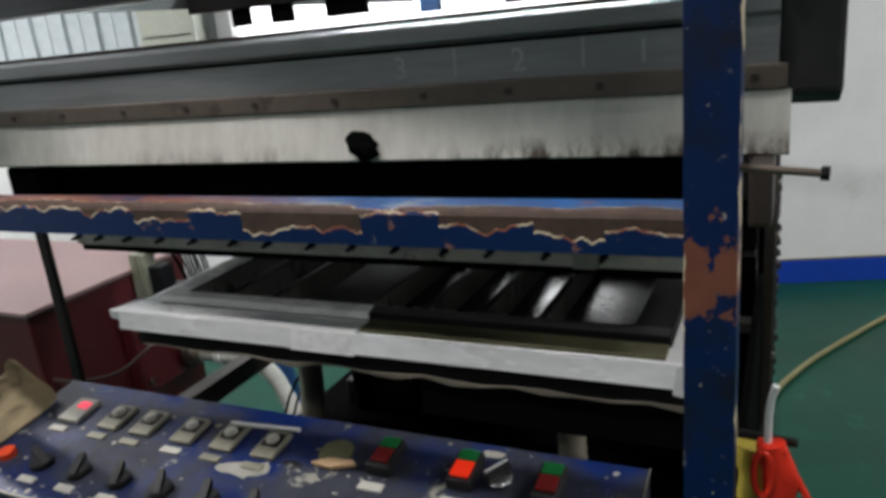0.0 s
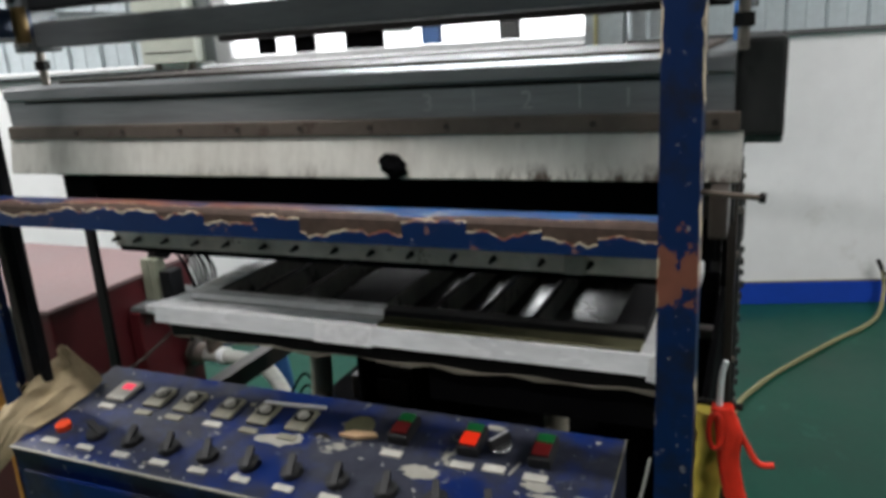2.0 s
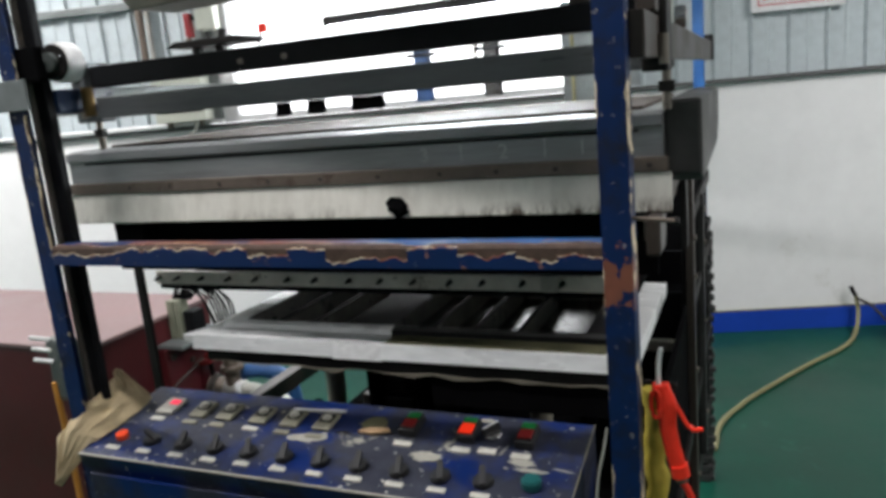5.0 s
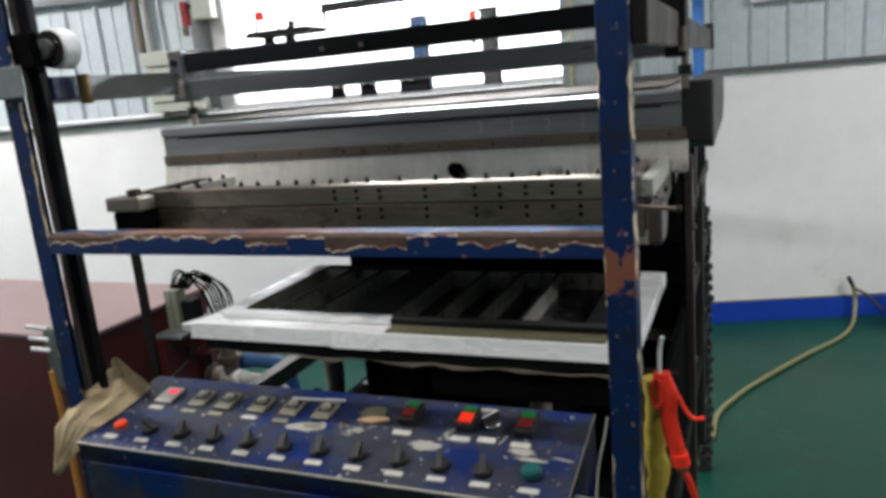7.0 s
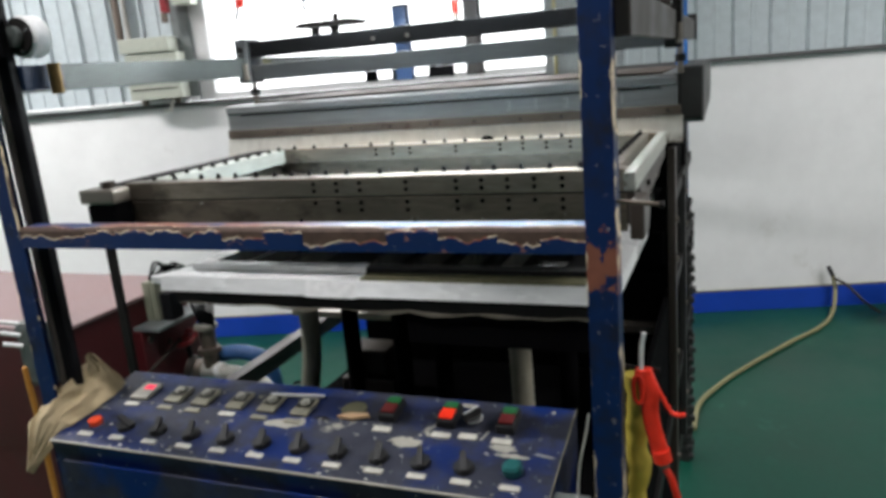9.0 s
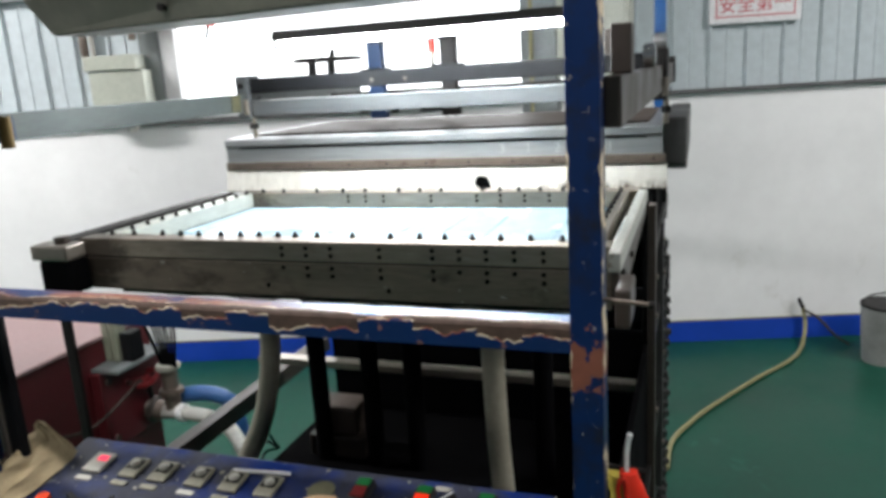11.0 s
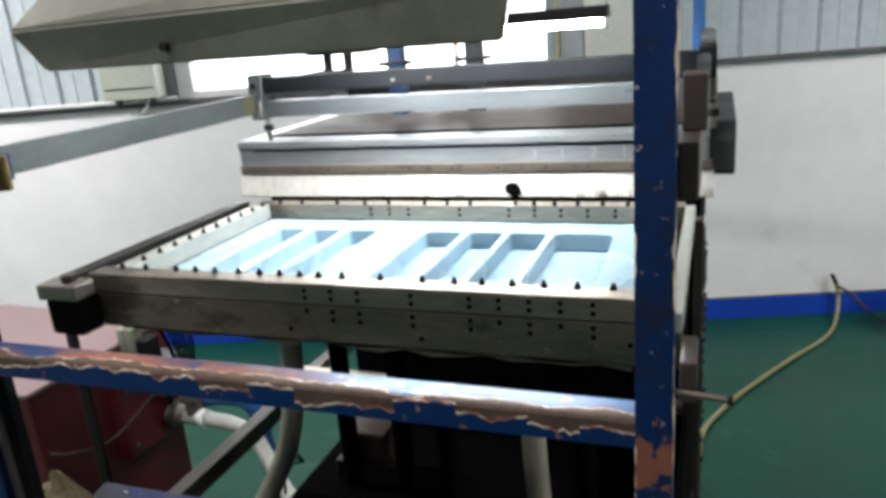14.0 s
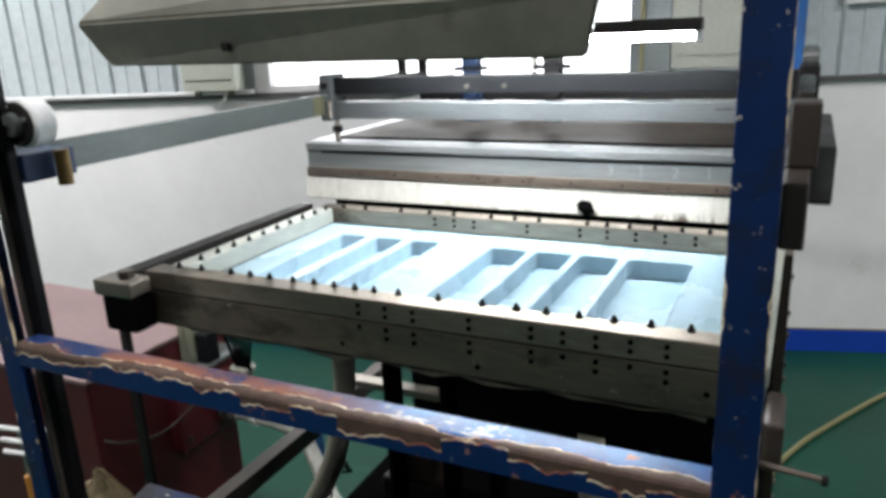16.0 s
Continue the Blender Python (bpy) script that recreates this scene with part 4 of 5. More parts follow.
part("edge_trim", prism([(CF[0] - 0.0025, CF[1] - 0.0012), (CF[0] - 0.002, CF[1] + 0.001), (CF[0] + 0.001, CF[1] + 0.0018), (CF[0] + 0.001, CF[1] + 0.0008)], "x", -1.115, -0.137), "chip", CON, "worn pale front edge")
TILTED = math.degrees(math.atan(SL))


def seat(bm, x, y, turn=0.0):
    """Lays a piece built round the origin onto the sloping panel."""
    bmesh.ops.transform(bm, matrix=pose(x, y, on_panel(y), TILTED, 0, turn), verts=bm.verts)
    return bm


for x in (-1.055,):
    part("orange_button", seat(rod((0, 0, 0), (0, 0, 0.01), 0.013, 16), x, 0.605), "orange_key", CON, smooth=True)
knob_x = (-0.977, -0.899, -0.821, -0.745, -0.666, -0.59, -0.513, -0.435, -0.359, -0.284)
rk = random.Random(8)
for x in knob_x:
    k = part("selector_knob", seat(wheel((0, 0, 0.005), (0, 0, 1), 0.0172, 0.005, 20, None, 0.002), x, 0.603), "knob", CON, smooth=True)
    turn = 75 if x < -0.95 else rk.choice([16, 20, 24, 28, 33])
    part("knob_grip", seat(prism([(-0.018, 0.0105), (0.02, 0.0105), (0.021, 0.022), (0.012, 0.0205), (-0.018, 0.014)], "x", -0.005, 0.005, 0.0015), x, 0.603, turn), "knob", k)
for x in (-1.055,) + knob_x + (-0.204,):
    part("label_plate", seat(box(-0.016, 0.016, -0.006, 0.006, 0.0, 0.003, 0.001), x + 0.004, 0.5725), "label", CON)
part("push_button", seat(wheel((0, 0, 0.009), (0, 0, 1), 0.016, 0.009, 20, None, 0.003), -0.204, 0.608), "teal", CON, "dark teal push button", smooth=True)
for i, x in enumerate((-1.02, -0.936, -0.869, -0.787, -0.714, -0.64)):
    y = 0.708
    if i == 0:
        disp = part("display", seat(box(-0.021, 0.021, -0.022, 0.03, 0, 0.008, 0.002), x, y), "label", CON, "pale display unit with a red glow")
        part("lit_window", seat(box(-0.006, 0.015, 0.006, 0.02, 0.0085, 0.0095), x, y), "pink_lit", disp)
    else:
        sw = part("switch_plate", seat(box(-0.019, 0.019, -0.022, 0.03, 0, 0.007, 0.002), x, y), "plate", CON, "grimy switch plate")
        part("switch_dome", seat(wheel((0, 0.01, 0.009), (0, 0, 1), 0.0095, 0.006, 16, None, 0.003), x, y), "label", sw, smooth=True)
        part("switch_window", seat(box(-0.014, 0.014, -0.002, 0.024, 0.0072, 0.0078), x, y), "dark_steel", sw)
    part("label_plate", seat(box(-0.017, 0.017, -0.006, 0.006, 0.0, 0.003, 0.001), x - 0.004, 0.672), "label" if i in (0, 3) else "plate", CON)
part("blank_plate", seat(wheel((0, 0, 0.001), (0, 0, 1), 0.025, 0.0015, 12), -0.54, 0.722), "mossy", CON)


def flake(w, h, seed):
    """A ragged patch where the paint has come off."""
    rf = random.Random(seed)
    return prism([(w * rf.uniform(0.62, 1.1) * math.cos(q), h * rf.uniform(0.55, 1.15) * math.sin(q)) for q in np.linspace(0, 2 * math.pi, 23)[:-1]], "z", 0.0, 0.0007)


for i, (x, y, w, h) in enumerate(((-0.66, 0.663, 0.04, 0.014), (-0.632, 0.672, 0.02, 0.012), (-0.405, 0.652, 0.034, 0.015), (-0.235, 0.662, 0.026, 0.01), (-0.215, 0.645, 0.03, 0.006), (-0.59, 0.69, 0.02, 0.006))):
    part("bare_spot", seat(flake(w, h, 40 + i), x, y), "chip" if i < 5 else "dark_steel", CON)
for x, y, w, h, turn in ((-0.367, 0.715, 0.0016, 0.07, 24), (-0.33, 0.765, 0.018, 0.012, 0), (-0.275, 0.688, 0.002, 0.03, 18), (-0.165, 0.654, 0.02, 0.004, 12)):
    part("scratch", seat(prism([(-w, -h * 0.5), (w * 0.7, -h * 0.46), (w, h * 0.3), (w * 0.2, h * 0.5), (-w * 0.6, h * 0.4)], "z", 0.0, 0.0007), x, y, -turn), "chip", CON)
part("side_trim", prism([(CF[0], CF[1] - 0.002), (CB[0], CB[1] - 0.002), (CB[0], CB[1] + 0.0015), (CF[0], CF[1] + 0.0015)], "x", -0.137, -0.1358), "plate", CON, "worn pale side edge")
rc = random.Random(21)
for i in range(95):
    px, py, r = rc.uniform(-1.09, -0.15), rc.choice([rc.uniform(0.552, 0.775), rc.uniform(0.55, 0.58)]), rc.uniform(0.0012, 0.0055)
    shape = [(r * rc.uniform(0.5, 1.3) * math.cos(a), r * rc.uniform(0.4, 0.9) * math.sin(a)) for a in np.linspace(0, 6.28, 8)[:-1]]
    part("paint_chip", seat(prism(shape, "z", 0.0, 0.0006), px, py, rc.uniform(0, 180)), rc.choice(["chip", "plate", "label"]), CON)
for x, lit in ((-0.462, "red_key"), (-0.35, "red_lit"), (-0.242, "red_key")):
    y = 0.722
    r = part("rocker_switch", seat(box(-0.0165, 0.0165, -0.026, 0.03, 0.0, 0.016, 0.003), x, y), "knob", CON, "black twin key switch")
    part("green_key", seat(box(-0.012, 0.012, 0.008, 0.026, 0.0165, 0.02, 0.001), x, y), "green_key", r)
    part("red_key", seat(box(-0.012, 0.012, -0.019, 0.006, 0.0165, 0.02, 0.001), x, y), lit, r)
    part("label_plate", seat(box(-0.017, 0.017, -0.007, 0.007, 0, 0.003, 0.001), x, 0.676), "label", CON)
k = part("chrome_selector", seat(wheel((0, 0, 0.004), (0, 0, 1), 0.017, 0.004, 20, None, 0.002), -0.306, 0.724), "chrome", CON, smooth=True)
part("knob_grip", seat(box(-0.005, 0.005, -0.017, 0.017, 0.0085, 0.022, 0.002), -0.306, 0.724, -40), "knob", k)
part("pointer", seat(box(-0.0015, 0.0015, -0.016, 0.016, 0.0225, 0.0235), -0.306, 0.724, -40), "white", k)
part("label_plate", seat(box(-0.016, 0.016, -0.007, 0.007, 0, 0.003, 0.001), -0.303, 0.68), "label", CON)
STICK = thing("bright_rod", "thin bright metal rod lying on the console", "rod", -0.673, 0.742, on_panel(0.742))
part("stick", rod((-0.73, 0.738, on_panel(0.738) + 0.005), (-0.616, 0.747, on_panel(0.747) + 0.005), 0.0035, 8), "white", STICK)
CHIP = thing("wood_sliver", "pale sliver of wood lying on the console", "wood sliver", -0.53, 0.698, on_panel(0.698))
part("sliver", seat(prism([(-0.03, -0.006), (0.0, -0.009), (0.032, 0.004), (0.026, 0.01), (-0.01, 0.007)], "z", 0.003, 0.008), -0.53, 0.698), "wood", CHIP)

# ---- rag on the console's corner ----
RAG = thing("cleaning_rag", "crumpled tan cleaning cloth draped over the console corner", "rag", -1.12, 0.66, 0.97)
bm = bmesh.new()
n = 44
STEPS = [0.0, 0.22, 0.5, 0.78, 1.0]
BACK_EDGE = [(-1.162, 0.722, 1.022), (-1.186, 0.69, 1.004), (-1.204, 0.632, 0.968), (-1.21, 0.578, 0.93), (-1.178, 0.536, 0.858)]
NEAR_EDGE = [(-1.146, 0.716, 1.03), (-1.094, 0.735, 0.967), (-1.086, 0.672, 0.958), (-1.1, 0.585, 0.944), (-1.168, 0.531, 0.86)]


def along(edge, q):
    return Vector([float(np.interp(q, STEPS, [p[k] for p in edge])) for k in range(3)])


grid = []
for i in range(n + 1):
    row = []
    for j in range(n + 1):
        q, w = i / n, j / n
        p = along(BACK_EDGE, q).lerp(along(NEAR_EDGE, q), w)
        bulge = math.sin(math.pi * w) * (0.034 * math.sin(math.pi * min(1.0, q * 0.9 + 0.12)))
        pleat = noise.noise(Vector((w * 5.5 - q * 1.5, q * 1.6, 0.7))) * 0.016 + noise.noise(Vector((w * 12 + q * 3, q * 3.5, 4.1))) * 0.008
        crease = 0.007 * abs(math.sin(7 * w + 3.4 * q + 2 * noise.noise(Vector((w * 3, q * 3, 9.0)))))
        out = bulge + (pleat + crease) * min(1.0, 4 * w + 0.25) * min(1.0, 4 * (1 - w) + 0.25)
        p += Vector((0.1, -0.62, 0.78)) * out + Vector((0.006 * noise.noise(Vector((q * 9, w * 9, 1.0))), 0, 0))
        row.append(bm.verts.new(p))
    grid.append(row)
for i in range(n):
    for j in range(n):
        bm.faces.new((grid[i][j], grid[i + 1][j], grid[i + 1][j + 1], grid[i][j + 1]))
hem_line = [tuple(grid[i][n].co) for i in range(0, n + 1, 4)]
cloth = part("cloth", bm, "rag", RAG, smooth=True)
part("hem", sweep(hem_line, 0.0022, 6, 0, 4), "rag", RAG, smooth=True)
cloth.modifiers.new("thickness", "SOLIDIFY").thickness = 0.003

# ---- air gun, foam and cables on the right post ----
GUN = thing("air_gun", "red plastic air blow gun hung from a stud", "air gun", 0.0, 0.64, 1.1)
GY = 0.628
part("nozzle", sweep([(-0.008, GY, 1.118), (-0.008, GY, 1.135), (-0.0075, GY, 1.152), (-0.006, GY, 1.166), (-0.003, GY, 1.178)], 0.0034, 10), "tape", GUN, "bent silver nozzle", smooth=True)
body = sweep([(-0.006, GY, 1.122), (-0.002, GY, 1.105), (0.001, GY, 1.08), (0.004, GY, 1.052), (0.009, GY, 1.025), (0.015, GY, 1.0), (0.018, GY, 0.985)], 0.0125, 14, 0, 6)
for v in body.verts:
    v.co.y = GY + (v.co.y - GY) * 0.8
    v.co.x += 0.006 * math.exp(-(((v.co.z - 1.09) / 0.018) ** 2)) * (1 if v.co.x > 0.0 else 0)
part("gun_body", body, "red", GUN, smooth=True)
part("gun_head", box(-0.017, 0.007, GY - 0.008, GY + 0.008, 1.113, 1.123, 0.003), "red", GUN)
part("guard_ring", sweep([(-0.011 + 0.0075 * math.sin(a), GY - 0.0085, 1.095 + 0.022 * math.cos(a)) for a in np.linspace(0, 2 * math.pi, 13)], 0.0032, 8, 0, 3), "red", GUN, smooth=True)
part("end_cap", rod((0.0165, GY, 0.998), (0.02, GY, 0.98), 0.0138, 14), "red", GUN, smooth=True)
part("trigger", sweep([(0.012, GY, 1.098), (0.022, GY, 1.078), (0.032, GY, 1.06), (0.041, GY, 1.055), (0.052, GY, 1.057)], 0.0036, 8), "red", GUN, smooth=True)
part("hose_fitting", rod((0.02, GY, 0.98), (0.022, GY, 0.971), 0.009, 8), "rust_strip", GUN)
part("air_line", sweep([(0.022, GY, 0.972), (0.034, GY, 0.945), (0.044, GY + 0.01, 0.88), (0.05, GY + 0.03, 0.7), (0.045, GY + 0.05, 0.4), (0.045, GY + 0.06, 0.007)], 0.0055, 8), "red", GUN, "red air line", smooth=True)
FOAM = thing("foam_pad", "worn yellow foam strip tied to the post", "foam pad", -0.02, 0.66, 0.75)
bm = sweep([(-0.02, 0.66, 1.10), (-0.018, 0.661, 0.98), (-0.022, 0.66, 0.86), (-0.02, 0.662, 0.74)], 0.016, 12, 0, 12)
for v in bm.verts:
    v.co += Vector((v.co.x + 0.02, v.co.y - 0.66, 0)) * 0.6 * noise.noise(v.co * 38) + Vector((0.004 * noise.noise(v.co * 14), 0, 0))
part("foam", bm, "yellow", FOAM, smooth=True)
CORD = thing("orange_cable", "orange cable hanging down beside the post", "cable", -1.27, 0.66, 0)
part("cord", sweep([(-1.29, 0.66, 1.02), (-1.285, 0.66, 0.8), (-1.28, 0.65, 0.4), (-1.275, 0.66, 0.012)], 0.007, 8), "orange_hose", CORD, smooth=True)
LATCH = thing("lever_switch", "grey lever switch with silver handles on the post's side", "switch", -1.25, 0.66, 1.0)
part("switch_body", box(-1.3, -1.225, 0.66, 0.69, 0.975, 1.12, 0.012), "long_rail", LATCH)
for z in (1.075, 1.1, 1.125):
    part("handle", rod((-1.28, 0.659, z - 0.006), (-1.312, 0.64, z + 0.004), 0.005, 8), "tape", LATCH)

# ---- cable chain at the rear post ----
DRAG = thing("cable_chain", "black jointed cable chain hanging beside the rear post", "cable chain", -0.03, 2.46, 0)
bm = box(-0.025, 0.022, -0.03, 0.03, 0.0, 0.03, 0.003)
box(-0.036, 0.034, -0.022, 0.0, 0.006, 0.026, 0.002, bm)
box(-0.03, 0.028, 0.006, 0.024, 0.012, 0.036, 0.002, bm)
link = part("chain_link", bm, "box_grey", DRAG, local=True)
rl = random.Random(3)
for i in range(26):
    o = link if i == 0 else twin("chain_link", link, DRAG)
    o.location, o.rotation_euler = (rl.uniform(-0.004, 0.004) - 0.022, -0.085, i * 0.04), (rl.uniform(-0.1, 0.1), 0, rl.uniform(-0.35, 0.35))

# ---- vacuum pump at the machine's side ----
PUMP = thing("pump_cabinet", "maroon painted pump cabinet with paler lit top", "pump cabinet", -2.4, 1.5, 0)
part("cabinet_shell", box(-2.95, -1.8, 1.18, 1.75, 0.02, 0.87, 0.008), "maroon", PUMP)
part("cabinet_top", box(-2.96, -1.79, 1.17, 1.76, 0.871, 0.885, 0.004), "pink_top", PUMP, "pinkish cabinet top with overhead light in its colour")
part("front_block", box(-1.799, -1.755, 1.45, 1.73, 0.5, 0.775, 0.006), "maroon", PUMP)
for y, z in ((1.48, 0.74), (1.48, 0.54), (1.57, 0.70), (1.7, 0.54)):
    part("block_bolt", rod((-1.755, y, z), (-1.745, y, z), 0.012, 6), "brown_rail", PUMP)
part("drip_pipe", sweep([(-1.795, 1.2, 0.68), (-1.76, 1.24, 0.66), (-1.74, 1.36, 0.63), (-1.735, 1.5, 0.66), (-1.73, 1.6, 0.7)], 0.005, 8), "brown_rail", PUMP, smooth=True)
VALVE = thing("vacuum_valve_set", "grey valve body with red handwheel, flange and pipes", "valve", -1.68, 1.66, 0.5)


def ring(c, r, thick, tilt):
    """A closed hoop with four spokes and a hub."""
    turn = pose(c[0], c[1], c[2], tilt[0], tilt[1], 0)
    at = lambda a, q: turn @ Vector((q * math.cos(a), q * math.sin(a), 0))
    bm = sweep([at(2 * math.pi * k / 16, r * (1.06 if k % 2 else 0.96)) for k in range(17)], thick, 8, 0, 3)
    for k in range(4):
        rod(at(math.pi * k / 2, 0.002), at(math.pi * k / 2, r), thick * 0.6, 6, bm)
    rod(turn @ Vector((0, 0, -0.008)), turn @ Vector((0, 0, 0.008)), thick * 1.6, 10, bm)
    return bm


part("valve_body", rod((-1.754, 1.64, 0.575), (-1.70, 1.655, 0.56), 0.036, 18), "rust_strip", VALVE, smooth=True)
part("valve_collar", rod((-1.742, 1.644, 0.571), (-1.725, 1.648, 0.567), 0.047, 18), "brown_rail", VALVE, smooth=True)
part("handwheel", ring((-1.735, 1.635, 0.69), 0.038, 0.0085, (28, -8)), "red_paint", VALVE, "red painted handwheel", smooth=True)
part("handwheel_stem", rod((-1.735, 1.645, 0.59), (-1.735, 1.635, 0.683), 0.009), "dark_steel", VALVE)
part("flange", wheel((-1.65, 1.65, 0.735), (0, 0, 1), 0.042, 0.009, 22, None, 0.003), "chip", VALVE, "grimy grey flange", smooth=True)
part("flange_hole", wheel((-1.65, 1.65, 0.7455), (0, 0, 1), 0.014, 0.001, 14), "black", VALVE)
part("flange_stem", rod((-1.65, 1.65, 0.58), (-1.65, 1.65, 0.7255), 0.028, 14), "rust_strip", VALVE, smooth=True)
part("flange", wheel((-1.65, 1.65, 0.645), (0, 0, 1), 0.042, 0.01, 22, None, 0.003), "rust_strip", VALVE, smooth=True)
part("motor_base", box(-1.798, -1.685, 1.46, 1.70, 0.7755, 0.79, 0.004), "grey_rail", VALVE, "grey valve motor base")
for x, w in ((-1.796, 0.03), (-1.763, 0.024)):
    part("motor", box(x, x + w, 1.53, 1.58, 0.7905, 0.93, 0.005), "coil", VALVE, "pale olive valve coil")
part("motor_core", box(-1.735, -1.69, 1.54, 1.60, 0.7905, 0.89, 0.006), "oil_black", VALVE, "black valve motor")
part("white_elbow", sweep([(-1.72, 1.655, 0.556), (-1.66, 1.648, 0.564), (-1.6, 1.64, 0.569), (-1.507, 1.65, 0.556), (-1.43, 1.65, 0.52), (-1.36, 1.62, 0.46), (-1.26, 1.55, 0.40), (-1.1, 1.45, 0.36)], 0.025, 14, 0.02, 8), "pvc", VALVE, "white jointed suction pipe", smooth=True)
for p, q in (((-1.727, 1.656, 0.555), (-1.708, 1.654, 0.558)), ((-1.618, 1.642, 0.568), (-1.596, 1.64, 0.569))):
    part("pipe_collar", rod(p, q, 0.031, 16), "white", VALVE, smooth=True)
part("blue_hose", sweep([(-1.66, 1.70, 0.60), (-1.6, 1.71, 0.612), (-1.54, 1.73, 0.604), (-1.495, 1.75, 0.575), (-1.475, 1.765, 0.5), (-1.47, 1.78, 0.3), (-1.47, 1.79, 0.03)], 0.028, 12, 0, 8), "blue_pipe", VALVE, "blue hose", smooth=True)
for k in range(3):
    part("loose_cable", sweep([(-1.3 + 0.04 * k, 1.62, 0.012), (-1.26 + 0.03 * k, 1.56, 0.25), (-1.24 - 0.03 * k, 1.52, 0.42), (-1.18, 1.47, 0.55 + 0.04 * k), (-1.1, 1.44, 0.6)], 0.004, 6), "black", VALVE, smooth=True)
rw = random.Random(6)
for i in range(9):
    part("wire", sweep([(-1.78 + 0.009 * i, 1.555, 0.931), (-1.75 + 0.013 * i, 1.57, 0.97 + rw.uniform(0, 0.03)), (-1.71 + 0.016 * i, 1.62, 0.88 + rw.uniform(0, 0.04)), (-1.665 + 0.007 * i, 1.64, 0.735)], 0.004, 6), "black", VALVE, smooth=True)

# ---- tank under the table ----
TANK = thing("vacuum_tank", "black vacuum tank under the forming table", "tank", -0.55, 1.3, 0)
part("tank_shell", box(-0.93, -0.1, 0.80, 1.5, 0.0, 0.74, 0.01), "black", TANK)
part("valve_block", box(-0.845, -0.695, 1.2, 1.3, 0.7405, 0.795, 0.005), "brown_rail", TANK, "grimy brown valve block")
part("block_cap", box(-0.825, -0.72, 1.215, 1.29, 0.7955, 0.862, 0.006), "brown_rail", TANK)
part("cap_plate", box(-0.83, -0.715, 1.21, 1.295, 0.8625, 0.87, 0.002), "rust_strip", TANK)

# ---- things at the back wall ----
SIGN = thing("safety_sign", "white safety sign with red border and red characters", "sign", 0.343, 4.232, 0, 16)
part("board", box(-0.255, 0.232, -0.04, -0.025, 1.822, 2.173, 0.006), "sign", SIGN, local=True)
for q in ((-0.22, 0.197, 1.856, 1.862), (-0.22, 0.197, 2.133, 2.139), (-0.22, -0.214, 1.862, 2.133), (0.191, 0.197, 1.862, 2.133)):
    part("border", box(q[0], q[1], -0.0425, -0.0405, q[2], q[3]), "sign_red", SIGN, local=True)
for z, txt in ((2.012, "\u4ee5\u4eba\u4e3a\u672c"), (1.886, "\u5b89\u5168\u7b2c\u4e00")):
    cu = bpy.data.curves.new("sign_text", "FONT")
    cu.body, cu.size, cu.extrude, cu.align_x = txt, 0.096, 0.0004, "CENTER"
    o = new("sign_text", cu)
    o.parent = SIGN
    o.rotation_euler, o.location = (radians(90), 0, 0), (-0.015, -0.0412, z)
    cu.materials.append(M["sign_red"])
HOSE = thing("air_hose", "dull yellow air hose lying across the floor to the wall", "hose", 0.3, 3.5, 0)
part("hose_run", sweep([(-0.03, 2.6, 0.012), (-0.018, 2.836, 0.012), (0.06, 3.05, 0.012), (0.159, 3.247, 0.012), (0.378, 3.618, 0.012), (0.56, 3.898, 0.012), (0.645, 4.12, 0.014), (0.676, 4.26, 0.1), (0.661, 4.27, 0.2)], 0.011, 10), "yellow_hose", HOSE, smooth=True)
part("coupling", rod((0.661, 4.27, 0.2), (0.635, 4.265, 0.255), 0.012), "dark_steel", HOSE)
part("branch", sweep([(0.665, 4.26, 0.19), (0.74, 4.24, 0.15), (0.82, 4.2, 0.07), (0.9, 4.2, 0.012)], 0.008, 8), "brown_rail", HOSE, smooth=True)
BUCKET = thing("bucket", "grey plastic bucket with wire handle against the wall", "bucket", 1.04, 4.02, 0)
part("pail", rod((1.04, 4.02, 0.0), (1.04, 4.02, 0.31), 0.11, 28, None, 0.13), "bucket", BUCKET, smooth=True)
part("rim", wheel((1.04, 4.02, 0.316), (0, 0, 1), 0.132, 0.006, 28), "dark_steel", BUCKET, smooth=True)
part("bail", sweep([(0.91, 4.02, 0.316), (0.95, 4.0, 0.37), (1.04, 3.99, 0.39), (1.13, 4.0, 0.37), (1.17, 4.02, 0.316)], 0.004, 6), "dark_steel", BUCKET, smooth=True)
EBOX = thing("meter_box", "beige steel meter box mounted on the wall sheeting", "meter box", 0.343, 4.232, 0, 16)
part("box_body", box(-3.67, -3.36, -0.15, -0.024, 1.52, 1.78, 0.006), "cream", EBOX, local=True)
part("box_cover", box(-3.685, -3.39, -0.165, -0.024, 1.785, 1.865, 0.006), "cream", EBOX, local=True)
part("box_seam", box(-3.65, -3.38, -0.154, -0.1505, 1.575, 1.582), "dark_steel", EBOX, local=True)
for u in (-3.62, -3.42):
    part("box_leg", box(u - 0.012, u + 0.012, -0.1, -0.06, 1.489, 1.5195, 0.002), "rust_strip", EBOX, local=True)
part("box_lead", sweep([(-3.45, -0.1, 1.52), (-3.445, -0.11, 1.49), (-3.47, -0.1, 1.455), (-3.52, -0.06, 1.45)], 0.009, 8), "pvc", EBOX, local=True, smooth=True)
LEVER = thing("isolator_switch", "cream isolator box with a red lever on the wall", "switch", 0.343, 4.232, 0, 16)
part("isolator_case", box(-3.355, -3.24, -0.12, -0.024, 2.03, 2.3, 0.006), "cream", LEVER, local=True)
part("lever", box(-3.425, -3.385, -0.12, -0.07, 1.995, 2.13, 0.008), "red_paint", LEVER, local=True)
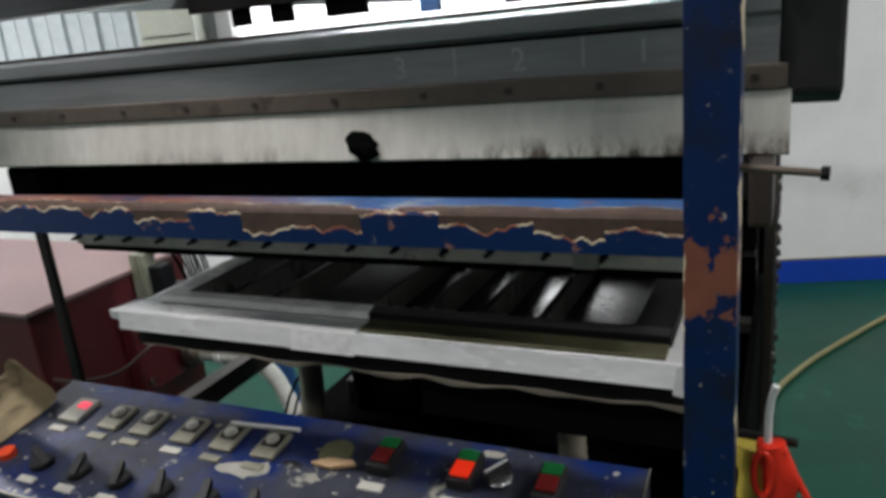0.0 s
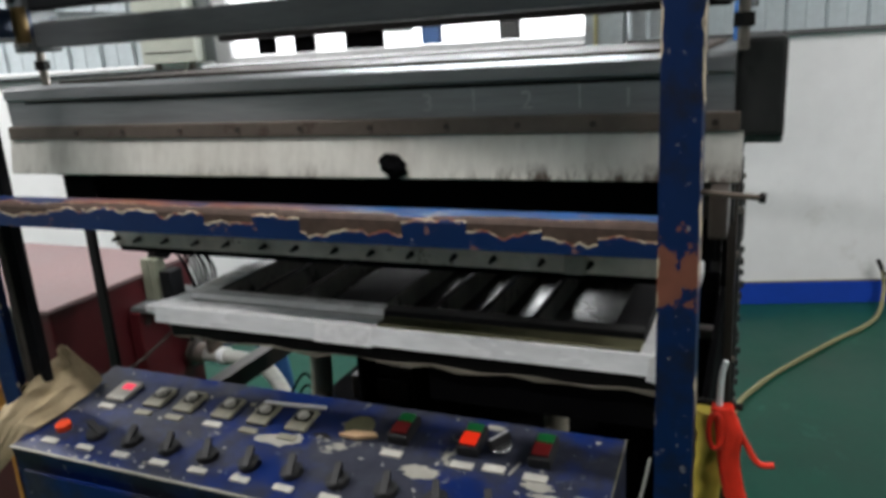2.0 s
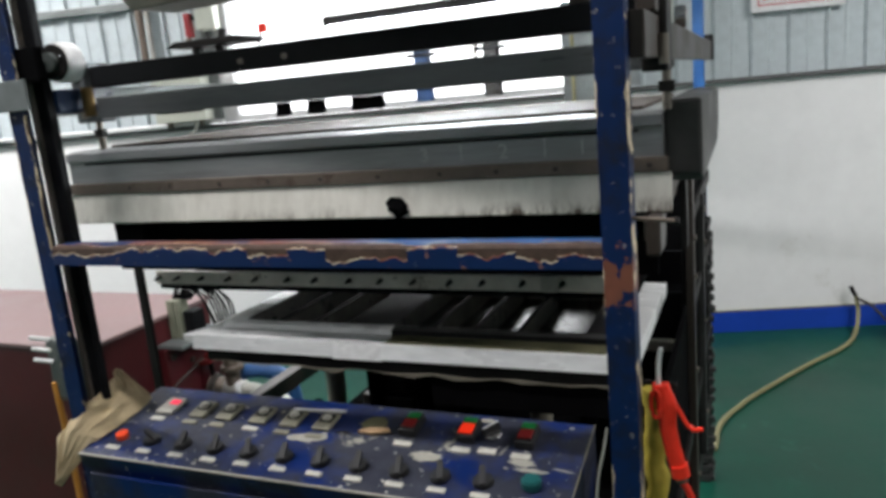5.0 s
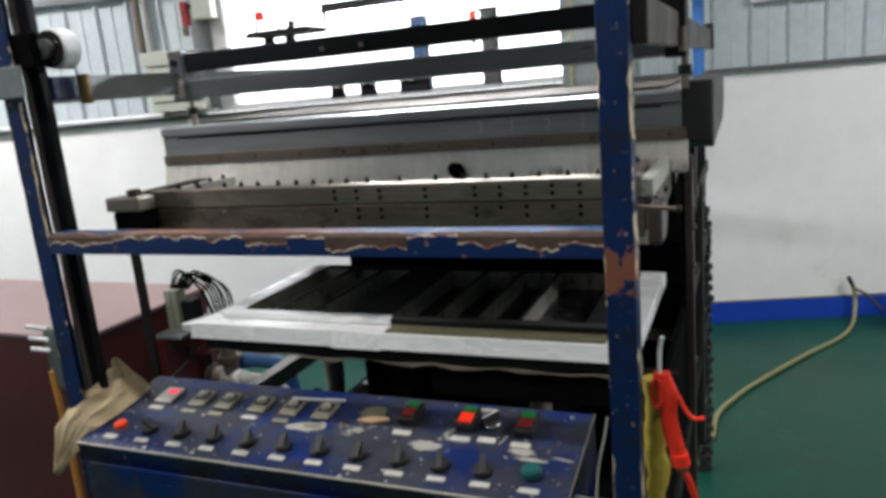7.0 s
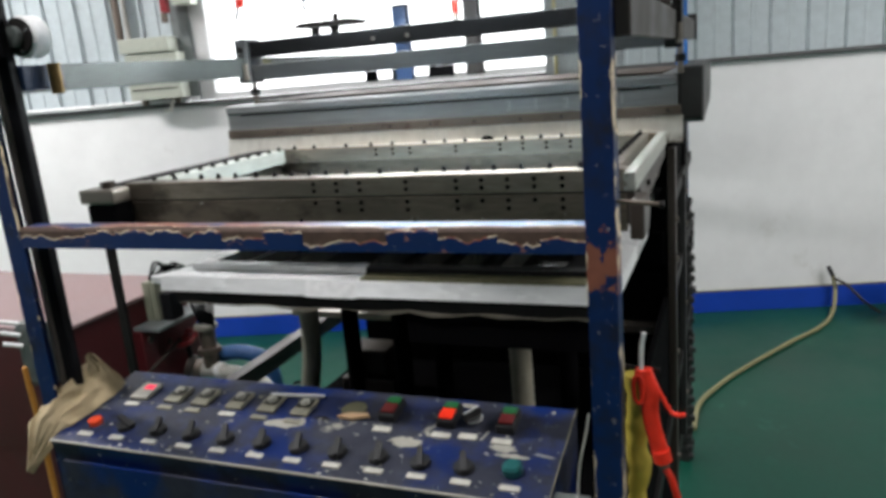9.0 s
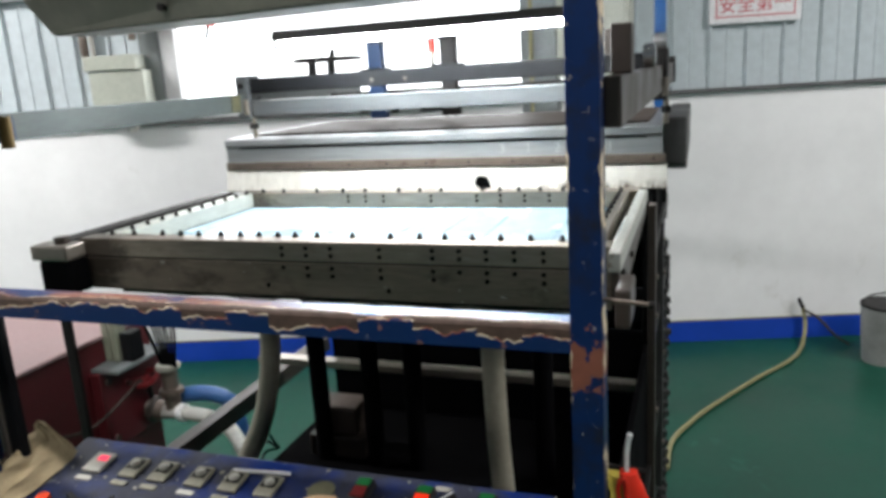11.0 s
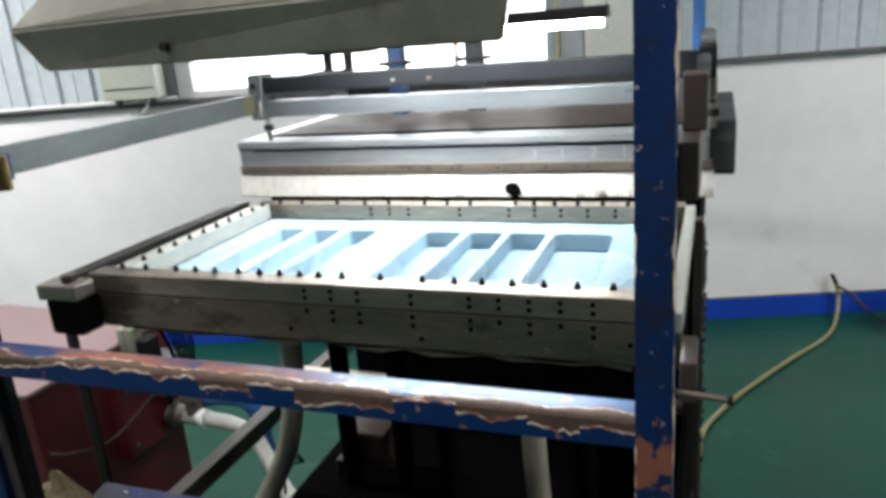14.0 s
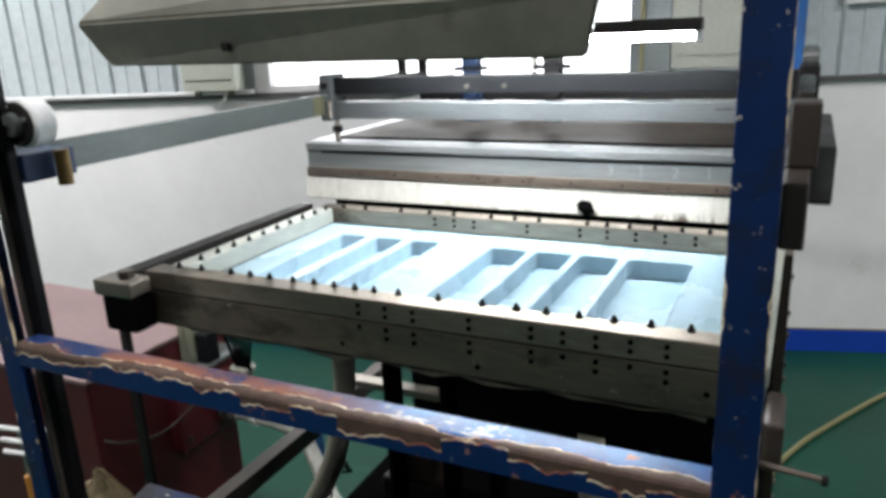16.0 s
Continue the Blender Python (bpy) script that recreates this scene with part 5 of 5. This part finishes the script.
part("lever_arm", box(-3.4, -3.3555, -0.1, -0.08, 2.09, 2.115, 0.003), "dark_steel", LEVER, local=True)
part("lever_tip", box(-3.432, -3.40, -0.11, -0.08, 1.94, 1.994, 0.004), "rust_strip", LEVER, local=True)
PIPE = thing("conduit_pipe", "rusty striped conduit running down the wall sheeting", "conduit", 0.343, 4.232, 0, 16)
part("conduit", rod((-3.716, -0.06, 1.866), (-3.716, -0.06, CEILING), 0.022, 14), "rust_strip", PIPE, local=True, smooth=True)
part("pale_pipe", rod((-3.672, -0.05, 1.866), (-3.672, -0.05, CEILING), 0.014, 12), "pvc", PIPE, local=True, smooth=True)
part("wall_girt", box(-7.0, -3.47, -0.05, -0.023, 2.19, 2.235, 0.004), "grey_rail", BACK, local=True)
TAG = thing("red_pull_switch", "small red switch hanging on a cord before the window", "switch", 0.343, 4.232, 0, 16)
part("switch_case", box(-3.0, -2.95, -0.09, -0.05, 1.985, 2.035, 0.006), "red", TAG, local=True)
part("pull_knob", rod((-3.01, -0.07, 1.92), (-2.99, -0.07, 1.985), 0.008), "dark_steel", TAG, local=True)
part("cord", rod((-2.975, -0.07, 2.035), (-2.975, -0.07, CEILING), 0.003, 6), "dark_steel", TAG, local=True)
JUNC = thing("junction_box", "small grey junction box with a cord beside the console", "junction box", -0.11, 0.6, 0.9)
part("box_case", box(-0.136, -0.082, 0.575, 0.6, 0.875, 0.925, 0.003), "grey_rail", JUNC)
part("cord", sweep([(-0.1, 0.588, 0.925), (-0.095, 0.592, 0.98), (-0.085, 0.597, 1.03), (-0.08, 0.598, 1.06)], 0.0015, 6), "pvc", JUNC, smooth=True)
LEDGE = thing("wall_pipe", "thin white pipe along the dado ledge", "pipe", 0.343, 4.232, 0, 16)
part("pipe_run", rod((-7.0, -0.05, 1.505), (-3.3, -0.05, 1.505), 0.012), "white", LEDGE, local=True, smooth=True)
COLUMN = thing("steel_column", "grey steel column behind the machine", "column", -0.57, 2.95, 0)
part("column_shaft", box(-0.655, -0.5, 2.9, 3.0, 0, CEILING, 0.004), "grey_rail", COLUMN)
part("yellow_lead", rod((-0.61, 2.89, 1.2), (-0.60, 2.89, 2.6), 0.008), "yellow_hose", COLUMN)
CAB = thing("switch_cabinet", "pale cream switch cabinet on the column", "cabinet", -0.35, 2.95, 1.6)
part("cabinet_case", box(-0.499, -0.2, 2.9, 3.08, 1.61, 2.4, 0.006), "cream", CAB)
part("cabinet_door", box(-0.475, -0.22, 2.893, 2.8995, 1.66, 2.36, 0.002), "cream", CAB)


# ---- what moves ----
def motions():
    x, z = -0.65, 1.3
    rows = [(0.0, HY), (4.0, HY), (5.2, HY), (7.3, 1.18), (8.2, 1.337), (9.7, 1.6), (10.1, 1.64), (10.5, 1.642), (16.0, 1.642)]
    walk(HEAT, [(t, pose(x, y, z)) for t, y in rows])
    low, high = 1.009, 1.2695
    rows = [(0.0, low), (6.0, low), (8.3, low), (9.0, 1.11), (9.9, high), (10.2, high), (16.0, high)]
    walk(TABLE, [(t, pose(-0.6, 1.12, z)) for t, z in rows])
    # the hot sheet sags, and the rising mould lifts it flat again
    rows = [(0.0, 1.285), (8.2, 1.285), (9.2, 1.285), (9.9, 1.335), (10.3, 1.335), (16.0, 1.335)]
    walk(SHEET, [(t, pose(-0.6, 1.15, z)) for t, z in rows])
    full = 0.003 - DEEP
    for i, o in enumerate(floors):
        if i > 2:
            late = 0.03 * (6 - i)
            rows = [(0.0, 0.0), (8.0, 0.0), (11.1 + late, 0.0), (11.34 + late, -0.008), (11.54 + late, -0.024), (11.72 + late, full)]
        else:
            rows = [(0.0, 0.0), (8.0, 0.0), (11.3, 0.0), (11.52, -0.006), (11.72, -0.021), (11.9, full)]
        walk(o, [(t, pose(0, 0, z)) for t, z in rows + [(13.0, full), (16.0, full)]])


motions()
